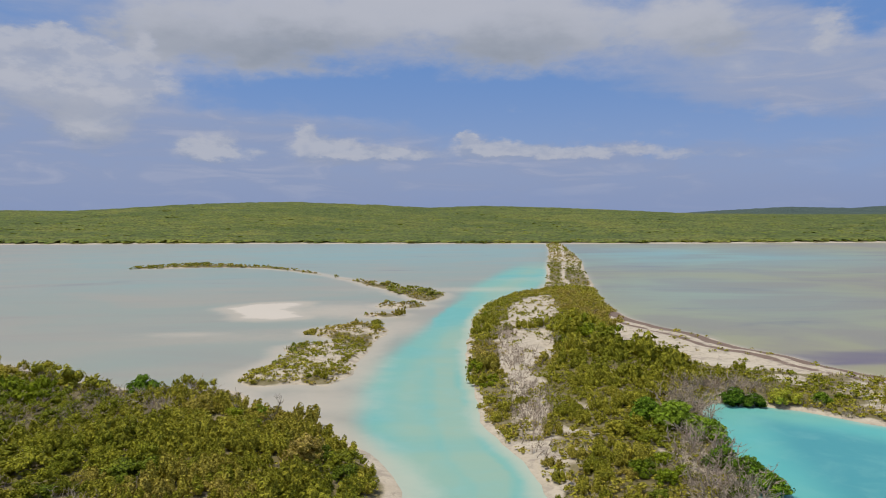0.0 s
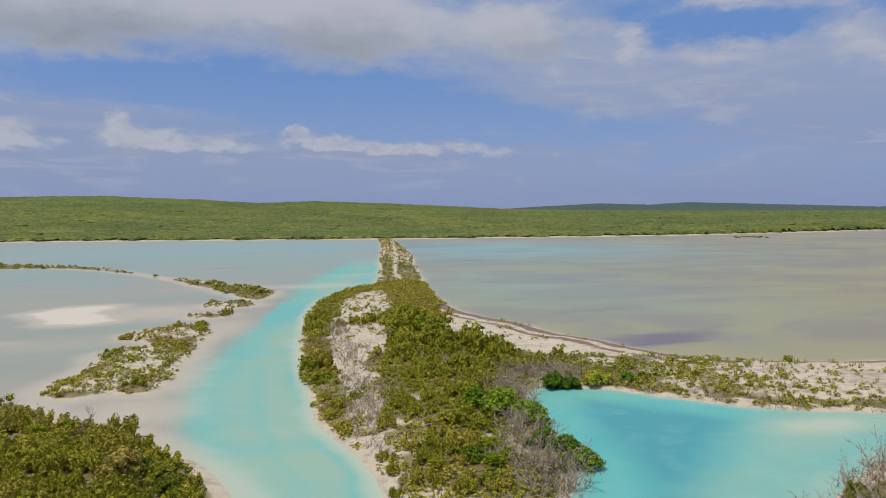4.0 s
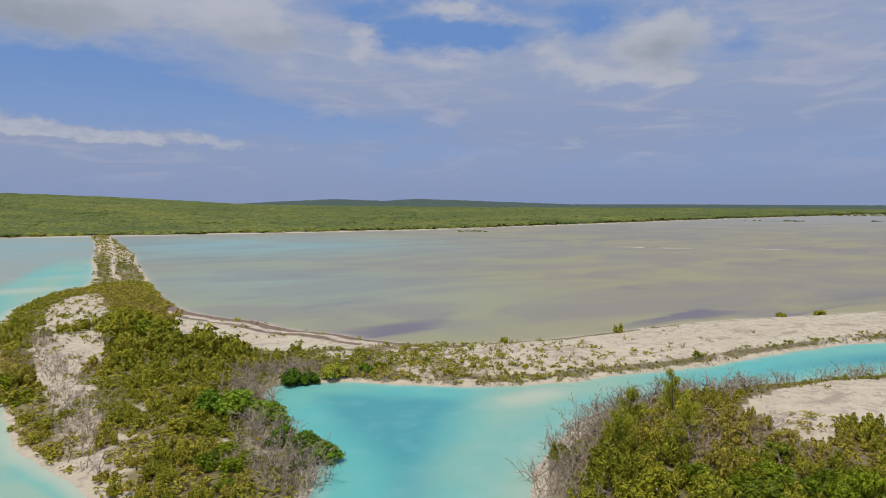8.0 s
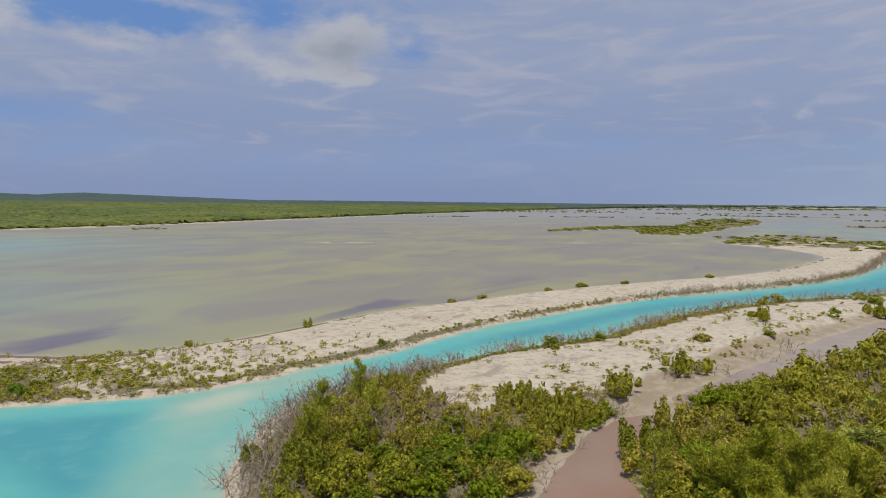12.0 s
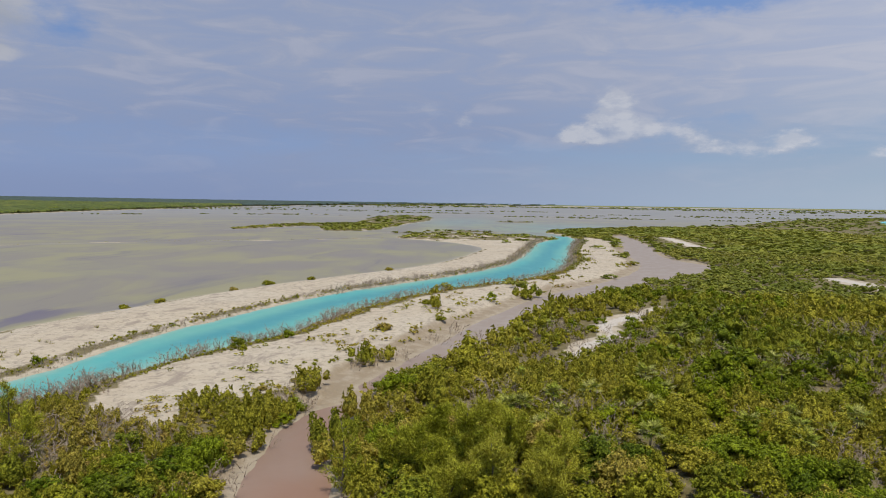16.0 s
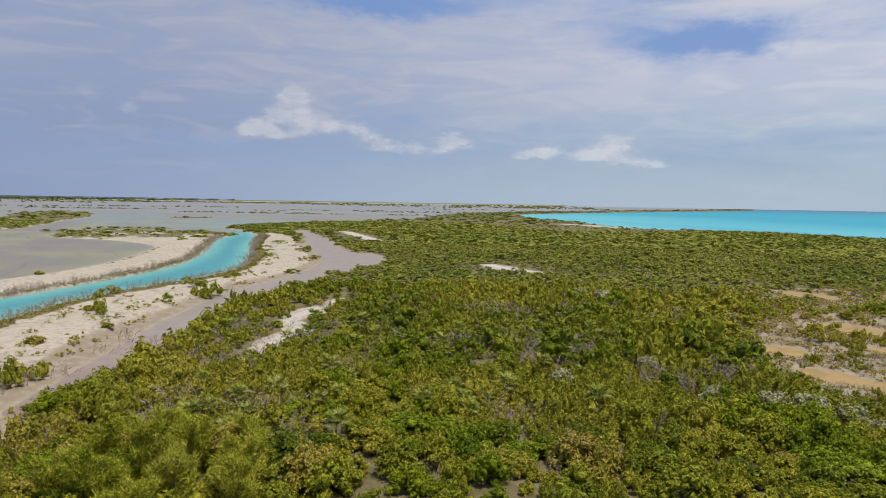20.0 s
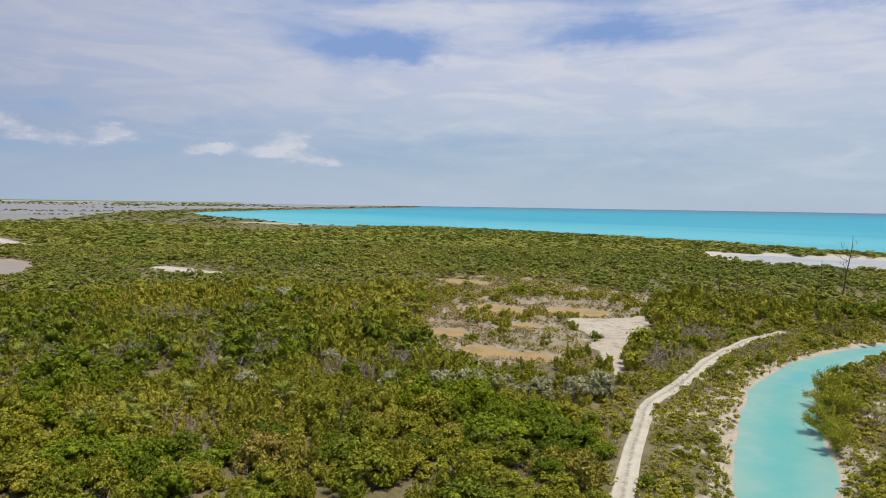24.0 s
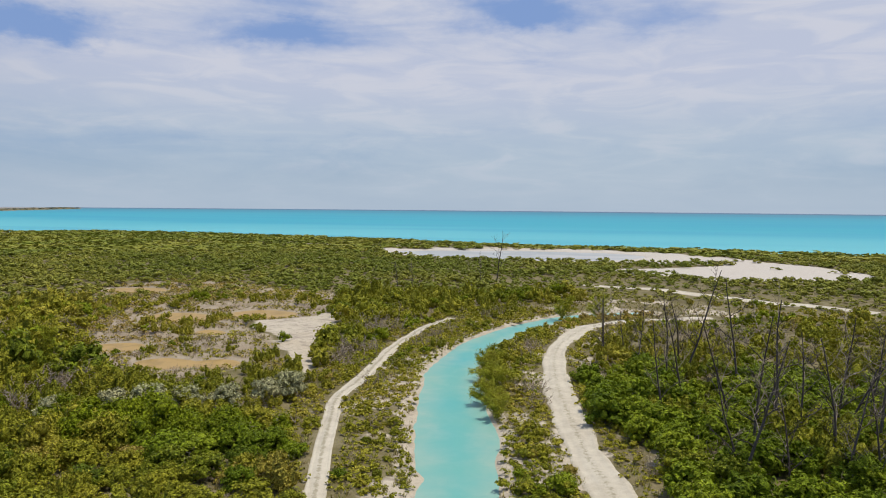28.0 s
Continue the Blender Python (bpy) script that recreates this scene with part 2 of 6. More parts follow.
MAIN_WEST = [(-23, 71.5), (-20.2, 69), (-18.6, 65), (-15.2, 63), (-10.4, 58.6), (-6.2, 52.6), (-3.6, 47), (-2.6, 42), (-3, 30), (0, 12), (4, -12), (6.4, -30), (7.8, -41.4), (9.3, -49.5), (11.6, -57.5), (14.2, -66), (16.4, -76), (16.4, -92), (13.4, -104), (8.9, -113), (0, -119), (-4, -122), (0, -124.5), (10.9, -116.5), (16.9, -106.5), (20.3, -96), (22, -84), (21.6, -71.4), (18.6, -58.8), (15.3, -47.7)]
ISLET_NEAR = [(-23, 76), (-20, 72.7), (-15.7, 73), (-11.5, 73), (-10.6, 86.2), (-9.8, 99.2), (-9.1, 109), (-12.6, 115), (-21, 107), (-15.8, 99), (-21.7, 94.7), (-20.8, 86.6)]
ISLET_LONG = [(-111, 244), (-100, 262), (-76.8, 257), (-51.1, 236), (-30.8, 204), (-12.2, 176), (-0.3, 160), (-2.3, 146), (-6.1, 149), (-20, 181), (-38, 214), (-62.3, 242), (-82.7, 249), (-102, 246)]
ISLAND_EAST = [(410, 156), (500, 148), (560, 110), (620, 112), (800, 125), (870, 100), (861, 71), (701, 53), (560, 62), (470, 66), (424, 70), (409, 95), (470, 112), (480, 125), (440, 140)]
NORTH_SHORE = [(-4800, 900), (-1500, 620), (-600, 520), (-211, 480), (-68, 457), (66, 428), (190, 414), (290, 411), (413, 432), (600, 468), (800, 508), (1143, 556), (1900, 640), (3000, 620), (3900, 250), (4250, -500), (4150, -1500), (3900, -2300), (4900, -2900), (4900, 4800), (-4800, 4800)]
CREEK = [(38, 14.6), (44.5, 15.2), (54, 15.4), (63.6, 13.4), (76, 9.8), (91, 5.3), (110, -1), (128, -8.8), (146, -18.5), (170, -33), (205, -46), (262, -53), (312, -62), (380, -70), (396, -79), (316, -73), (241, -62), (207, -67.5), (190, -60), (166, -43), (142, -26.2), (116, -12.2), (99, -4.5), (84, 1.4), (73, 5), (62, 9.4), (51.5, 11.2), (41, 9.1), (33, 8), (32, 13)]
SAND_BANK = [(56, 33), (52, 29), (49, 24), (55.8, 22.6), (61, 18), (64, 16), (71, 14.6), (78, 11), (91, 6.8), (108, 0), (127, -7), (145, -17), (170, -31), (204, -44), (258, -50.5), (328, -58), (366, -52), (324, -46), (270, -37), (219, -31), (181, -23), (158, -12), (144, -1), (130, 9), (113, 16.6), (100, 20.4), (90, 23.6), (80, 28), (66, 34)]
SALT_POND = [(97, -262), (74, -283), (40, -290), (12, -290), (-4, -276), (2, -256), (20, -238), (41, -232), (62, -236)]
SALT_SHORE = [(70, -230), (30, -226), (9, -228), (-11.6, -231), (-40, -243), (-34.6, -266), (-12, -288), (10, -297), (56, -293), (99, -276), (98, -256)]
BANK_WEST = [(-43, 137.5), (-38, 143.5), (-31, 145), (-29, 141), (-30.5, 136), (-28.5, 130), (-25.5, 124), (-30, 121), (-36, 122), (-38.5, 128), (-41.5, 133)]
BARE_CROWN = [(21.9, 148), (22, 134), (18.2, 113), (16, 97), (13.7, 85), (11, 79), (10.2, 68), (9.2, 60), (8.4, 54), (9, 45), (6.2, 43), (5.8, 50), (5.6, 56), (6.3, 66.5), (6.2, 75), (6.4, 82), (7.2, 97), (9.8, 113), (12.3, 130), (17, 143)]
CAUSEWAY = [(29.5, 158), (34, 195), (42, 239), (52, 300), (67.5, 395), (72, 425)]
SALT_SAND = [(6, -203), (-20, -222), (-44, -250), (-62, -212), (-50, -190), (-23.6, -181), (-6, -188)]
CLEARING = [(55.5, -92), (50, -102), (45, -101), (37.5, -80), (32.3, -66.5), (32.4, -62), (38.3, -70.6), (46, -82)]
MUD_FLAT = [(111, -121), (98, -136), (58.5, -127), (47, -103), (38, -80), (31.6, -63), (37.6, -66), (42, -61), (46, -57), (60, -66), (82, -87)]
TRACK = [(12, -22), (15, -29), (17.8, -36), (21.2, -44.5), (24, -52), (25.9, -57.6), (27.2, -68.7), (29, -82), (29, -93.3), (27.8, -105)]
ROAD = [(-4, -20), (-1.5, -33), (0.6, -41.7), (2.9, -49.2), (5.1, -58.4), (7.4, -69.9), (9, -84), (8.2, -95.5), (5.7, -104), (-0.4, -111), (-12, -118)]
ROAD_FAR = [(12, -160), (2.1, -158), (-8.9, -153), (-21, -144), (-40, -132)]
PATH = [(368, -96), (286, -88), (222, -85), (179, -84), (152, -85.5), (135, -88)]
SAND_GAP = [(117, -30.6), (105, -21.3), (97.7, -17.3), (91.3, -17.2), (83.9, -12.8), (76.2, -9.8)]
DYKE = [(235, 196), (243, 180), (268, 157), (294, 114), (311, 82.4), (338, 46)]
DYKE_FAR = [(895, 288), (905, 235), (860, 180), (857, 136)]
BEACH_OPEN = [(29.2, 122), (25.6, 106), (23.8, 94), (24.6, 86), (29, 79.5), (35, 75.2), (43.6, 72.5), (52, 73), (48, 82), (45, 91), (41, 99), (37, 109), (34, 126)]
POOLS = [(62.5, -72.3, 2.9), (51.2, -66.5, 2.9), (70.5, -95, 4.6), (59.2, -102, 4.8), (45.4, -68.2, 2.2), (58, -85, 1.8), (101, -122, 5.5)]
CHANNEL_WEST = [(11, -25), (9, -5), (6, 20), (2, 38), (-1.5, 52), (-3.5, 65), (-3, 80), (0, 95), (5, 118), (10, 140), (14, 165), (22, 195), (30, 230), (37, 262)]
CHANNEL_EAST = [(10, -60), (12, -25), (14, 0), (18, 24), (26, 44), (32, 50), (45, 45), (60, 42), (90, 34.5), (130, 21), (162, 0), (200, -14.5), (270, -26), (360, -42)]
CHANNEL_SOUTH = [(12, -38), (14, -58), (19, -76), (18.5, -95), (10, -115), (-2, -122)]
BASIN_BAR = [(27, 31), (33.5, 38.5), (38.5, 43.5), (45, 47.5), (53, 45.5)]


def smooth(points, closed=False, per=5):
    """Catmull-Rom curve through the points."""
    p = np.array(points, float)
    k = len(p)
    idx = np.arange(k) if closed else np.arange(k - 1)
    get = (lambda i: p[i % k]) if closed else (lambda i: p[np.clip(i, 0, k - 1)])
    s = np.linspace(0, 1, per, endpoint=False)[None, :, None]
    a, b, c, d = (get(idx + j)[:, None, :] for j in (-1, 0, 1, 2))
    q = 0.5 * (2 * b + (c - a) * s + (2 * a - 5 * b + 4 * c - d) * s * s + (3 * b - a - 3 * c + d) * s ** 3)
    q = q.reshape(-1, 2)
    return q if closed else np.vstack([q, p[-1]])


def line_distance(line, x, y, closed=False, reach=None):
    """Distance of every point from a polyline; reach: beyond it only 'reach' is given."""
    a = np.asarray(line, float)
    b = np.roll(a, -1, 0)
    if not closed:
        a, b = a[:-1], b[:-1]
    out = np.full(x.shape, 1e9 if reach is None else float(reach))
    near = np.ones(x.shape, bool)
    if reach is not None:
        near = (x > a[:, 0].min() - reach) & (x < a[:, 0].max() + reach) & (y > a[:, 1].min() - reach) & (y < a[:, 1].max() + reach)
    px, py = x[near], y[near]
    best = np.full(px.shape, 1e18)
    for (ax, ay), (bx, by) in zip(a, b):
        dx, dy = bx - ax, by - ay
        s = np.clip(((px - ax) * dx + (py - ay) * dy) / (dx * dx + dy * dy + 1e-12), 0, 1)
        best = np.minimum(best, (px - ax - s * dx) ** 2 + (py - ay - s * dy) ** 2)
    out[near] = np.minimum(np.sqrt(best), out[near])
    return out


def within(poly, x, y):
    a = np.asarray(poly, float)
    b = np.roll(a, -1, 0)
    hit = np.zeros(x.shape, bool)
    for (ax, ay), (bx, by) in zip(a, b):
        if ay != by:
            cross = (ay > y) != (by > y)
            hit ^= cross & (x < (bx - ax) * (y - ay) / (by - ay) + ax)
    return hit


def inset(poly, x, y, reach=40.0):
    """Metres inside an outline (minus: outside)."""
    d = -line_distance(poly, x, y, True, reach)
    a, b = np.min(poly, 0), np.max(poly, 0)
    box = (x >= a[0]) & (x <= b[0]) & (y >= a[1]) & (y <= b[1])
    d[box] *= np.where(within(poly, x[box], y[box]), -1, 1)
    return d


def ease(v, lo, hi):
    s = np.clip((v - lo) / (hi - lo), 0, 1)
    return s * s * (3 - 2 * s)


def lattice(x, y, size, seed=0):
    """Smooth value noise, 0 to 1."""
    u, v = x / size + seed * 17.13, y / size - seed * 9.71
    i, j = np.floor(u), np.floor(v)
    fu, fv = u - i, v - j
    fu, fv = fu * fu * (3 - 2 * fu), fv * fv * (3 - 2 * fv)

    def r(a, b):
        h = np.sin(a * 127.1 + b * 311.7 + seed * 74.7) * 43758.5453
        return h - np.floor(h)

    return (r(i, j) * (1 - fu) + r(i + 1, j) * fu) * (1 - fv) + (r(i, j + 1) * (1 - fu) + r(i + 1, j + 1) * fu) * fv


def fbm(x, y, size, seed=0):
    return 0.55 * lattice(x, y, size, seed) + 0.3 * lattice(x, y, size / 2.3, seed + 1) + 0.15 * lattice(x, y, size / 5.1, seed + 2)


spit = smooth(SPIT_WEST + SPIT_BASIN + STRIP_LAGOON, True, 3)
main = smooth(MAIN_EAST + MAIN_FAR + MAIN_WEST, True, 3)
islet_near, islet_long, island_east = (smooth(p, True, 4) for p in (ISLET_NEAR, ISLET_LONG, ISLAND_EAST))
north = smooth(NORTH_SHORE, True, 3)
creek, sand_bank, salt_pond, salt_sand = (smooth(p, True, 3) for p in (CREEK, SAND_BANK, SALT_POND, SALT_SAND))
beach_open, bare_crown, salt_shore, causeway = smooth(BEACH_OPEN, True), smooth(BARE_CROWN, True), smooth(SALT_SHORE, True), smooth(CAUSEWAY)
clearing, mud_flat = smooth(CLEARING, True), smooth(MUD_FLAT, True)
track, road, road_far, path, sand_gap, dyke, dyke_far = (smooth(p) for p in (TRACK, ROAD, ROAD_FAR, PATH, SAND_GAP, DYKE, DYKE_FAR))
west_line, east_line, south_line, bar_line = (smooth(p) for p in (CHANNEL_WEST, CHANNEL_EAST, CHANNEL_SOUTH, BASIN_BAR))
# low mangrove cays scattered over the far flats: east, north, length, width
CAYS = [(282, 365, 14, 5), (747, 413, 30, 7), (654, -28, 18, 10), (900, -105, 90, 8), (427, 13, 26, 5), (395, 34, 24, 4), (243, 180, 5, 2.5)]
_r = random.Random(5)
for _i in range(48):
    _a, _d = radians(_r.uniform(62, 122)), _r.uniform(700, 3600)
    CAYS.append((_d * math.sin(_a), _d * math.cos(_a), _r.uniform(30, 150) * _d / 900, _r.uniform(1.5, 3.5) * _d / 1100))


def survey(x, y):
    """All that the plan says about places: a dict of arrays."""
    s = {}
    wob = (fbm(x, y, 6.0, 3) - 0.5) * 2.2 + (fbm(x, y, 1.7, 8) - 0.5) * 0.7
    s["spit"] = inset(spit, x, y) + wob * 0.55
    s["main"] = inset(main, x, y) + wob * 0.55
    s["islets"] = np.maximum(inset(islet_near, x, y), inset(islet_long, x, y)) + wob * 0.9
    s["far_isle"] = inset(island_east, x, y) + wob
    s["far_isle"] = np.maximum(s["far_isle"], 1.1 - line_distance(dyke, x, y, reach=30) + wob * 0.8)
    s["dyke"] = line_distance(dyke, x, y, reach=30)
    s["far_isle"] = np.maximum(s["far_isle"], 3.0 - line_distance(dyke_far, x, y, reach=30) + wob)
    for cx, cy, length, width in CAYS:
        # long side across the line from the eye to the cay: they are wind rows
        d = math.hypot(cx, cy)
        ux, uy = -cy / d, cx / d
        p, q = (x - cx) * ux + (y - cy) * uy, (x - cx) * uy - (y - cy) * ux
        s["far_isle"] = np.maximum(s["far_isle"], (1 - np.sqrt((p / length) ** 2 + (q / width) ** 2)) * width)
    for cx, cy, r in ((-8.5, 138, 4.0), (-11.3, 125, 2.6)):
        s["islets"] = np.maximum(s["islets"], r - np.hypot((x - cx) * 0.75, y - cy))
    s["north"] = inset(north, x, y) + wob * 2
    s["land"] = np.maximum.reduce([s[k] for k in ("spit", "main", "islets", "far_isle", "north")])
    s["creek"] = inset(creek, x, y) + wob * 0.6
    s["bank"] = inset(sand_bank, x, y) + wob
    s["beach"] = inset(beach_open, x, y) + wob * 0.8
    s["salt"] = inset(salt_pond, x, y)
    s["salt_sand"] = np.maximum(inset(salt_sand, x, y), inset(salt_shore, x, y)) + wob
    s["crown"] = inset(bare_crown, x, y) + wob * 0.8
    s["trail"] = line_distance(causeway, x, y, reach=30) + wob * 0.5
    s["clearing"] = inset(clearing, x, y) + wob
    s["mud"] = inset(mud_flat, x, y) + wob
    s["track"] = line_distance(track, x, y, reach=30)
    s["inner"] = np.interp(-y, [22, 29, 36, 44.5, 52, 57.6, 68.7, 82, 93, 105], [12, 15, 17.8, 21.2, 24, 25.9, 27.2, 29, 29, 27.8]) - x
    s["road"] = np.minimum(line_distance(road, x, y, reach=30), line_distance(road_far, x, y, reach=30))
    s["path"] = line_distance(path, x, y, reach=30)
    s["gap"] = line_distance(sand_gap, x, y, reach=30) + wob
    s["pool"] = np.maximum.reduce([r - np.hypot((x - a) * 0.8, y - b) for a, b, r in POOLS]) + wob * 0.6
    s["west"] = line_distance(west_line, x, y, reach=120)
    s["east"] = line_distance(east_line, x, y, reach=120)
    s["south"] = line_distance(south_line, x, y, reach=60)
    s["bar"] = line_distance(bar_line, x, y, reach=30)
    return s


def hill(x, y):
    """Height of the wooded hills beyond the north shore, and of the low rises further off."""
    r, h = np.hypot(x, y), np.degrees(np.arctan2(x, y))
    edge = np.interp(h, [-60, -33, -28, -23.5, -17.4, -12, -6, -1, 3, 8, 14.5, 20, 28, 40, 60, 90], [20, 28, 28, 36, 43, 45, 37, 29, 32, 28, 21, 13, 9, 6, 4, 0])
    top = edge * ease(r, 560 + 60 * lattice(x, y, 300, 4), 1350) * (0.9 + 0.2 * lattice(x, y, 260, 9)) * (1 - 0.3 * ease(r, 1600, 3000))
    far = np.interp(h, [15, 21, 26.7, 30.5, 33.5, 37, 41, 46, 55, 65, 80, 125], [0, 24, 43, 33, 45, 36, 27, 14, 14, 10, 7, 5]) * ease(r, 2700, 3900)
    return np.maximum(top, far)


def height(x, y, s=None):
    s = s or survey(x, y)
    d = s["land"]
    z = np.where(d > 0, 0.75 * (1 - np.exp(-np.maximum(d, 0) / 3.0)), -1.1 * (1 - np.exp(np.minimum(d, 0) / 3.5)))
    z = z + np.where(d > 0.5, (fbm(x, y, 9, 5) - 0.5) * 0.55 + (fbm(x, y, 2.2, 6) - 0.5) * 0.22, 0) * ease(d, 0.5, 4)
    for key, depth in (("creek", 0.25), ("salt", 0.25), ("pool", 0.2)):
        c = s[key] - (1.1 * ease(-x, -130, -90) * ease(x, 50, 66) + 3.2 * np.exp(-((x - 61.5) / 2.2) ** 2) if key == "creek" else 0)
        z = np.where(c > -4, np.minimum(z, -depth * np.tanh(c / 1.5)), z)
    lane = np.minimum(s["track"] + 0.5, s["road"])
    z = np.where(lane < 3, z - 0.12 * ease(-lane, -3, -1.2), z)
    return z + np.where(s["north"] > 0, hill(x, y) * ease(s["north"], 4, 38), 0)

# ---------------------------------------------------------------- materials


def material(name):
    m = bpy.data.materials.new(name)
    m.use_nodes = True
    return m, Nodes(m.node_tree)


def finish(n, shader):
    n.add("ShaderNodeOutputMaterial", Surface=shader)


def bumped(n, value, strength, distance):
    return n.add("ShaderNodeBump", Height=value, Strength=strength, Distance=distance).outputs[0]


def ground_material():
    m, n = material("coral_sand_and_litter")
    pos = n.add("ShaderNodeNewGeometry").outputs["Position"]
    z = n.add("ShaderNodeSeparateXYZ", Vector=pos).outputs[2]
    big, mid, fine = n.noise(pos, 0.07, 5), n.noise(pos, 0.55, 6, 0.65), n.noise(pos, 5.0, 5, 0.7)
    sand = n.mix(n.step(mid, 0.35, 0.7), (0.60, 0.505, 0.36), (0.52, 0.43, 0.30))
    sand = n.mix(n.step(big, 0.4, 0.65, 0.0, 0.55), sand, (0.62, 0.54, 0.40))
    crust = n.noise(n.scaled(pos, 1, 1, 0.2), 0.9, 7, 0.72, 0.6)
    sand = n.mix(n.step(crust, 0.50, 0.60, 0.0, 0.55), sand, (0.27, 0.215, 0.165))
    sand = n.mix(n.step(n.noise(n.scaled(pos, 0.5, 1.0, 1.0), 0.22, 6, 0.7, 1.0), 0.54, 0.66, 0.0, 0.7), sand, (0.30, 0.24, 0.185))
    sand = n.mix(n.step(fine, 0.3, 0.75, 0.0, 0.35), sand, (0.34, 0.27, 0.20))
    litter = n.mix(n.step(mid, 0.38, 0.62), (0.16, 0.125, 0.05), (0.25, 0.20, 0.105))
    litter = n.mix(n.step(fine, 0.45, 0.7, 0.0, 0.7), litter, (0.13, 0.13, 0.035))
    litter = n.mix(n.step(crust, 0.58, 0.68, 0.0, 0.5), litter, (0.42, 0.36, 0.29))
    mud = n.mix(n.step(mid, 0.4, 0.65), (0.33, 0.255, 0.16), (0.42, 0.34, 0.235))
    mud = n.mix(n.step(fine, 0.45, 0.75, 0.0, 0.4), mud, (0.20, 0.16, 0.13))
    edge = n.math("MULTIPLY_ADD", n.math("SUBTRACT", mid, 0.5), 0.9, n.attr("cover"))
    col = n.mix(n.step(edge, 0.3, 0.6), sand, litter)
    col = n.mix(n.step(n.math("MULTIPLY_ADD", n.math("SUBTRACT", mid, 0.5), 0.5, n.attr("mud")), 0.3, 0.7), col, mud)
    wrack = n.math("MULTIPLY_ADD", n.math("SUBTRACT", mid, 0.5), 1.0, n.attr("wrack"))
    col = n.mix(n.step(wrack, 0.45, 0.75, 0.0, 0.85), col, n.mix(fine, (0.10, 0.055, 0.04), (0.22, 0.14, 0.10)))
    tread = n.mix(n.step(fine, 0.3, 0.7), (0.62, 0.555, 0.46), (0.52, 0.45, 0.36))
    col = n.mix(n.step(n.math("MULTIPLY_ADD", n.math("SUBTRACT", mid, 0.5), 0.5, n.attr("tread")), 0.3, 0.6), col, tread)
    wet = n.step(z, 0.02, 0.16, 0.55, 0.0)
    col = n.mix(wet, col, n.mix(0.6, col, (0.46, 0.385, 0.275)))
    col = n.mix(n.step(z, 1.5, 5.0), col, (0.19, 0.205, 0.035))
    b = bumped(n, n.math("ADD", mid, n.math("MULTIPLY", fine, 0.4)), 0.5, 0.25)
    p = n.add("ShaderNodeBsdfPrincipled", Base_Color=col, Roughness=0.93, Normal=b)
    p.inputs["Specular IOR Level"].default_value = 0.2
    finish(n, p.outputs[0])
    return m


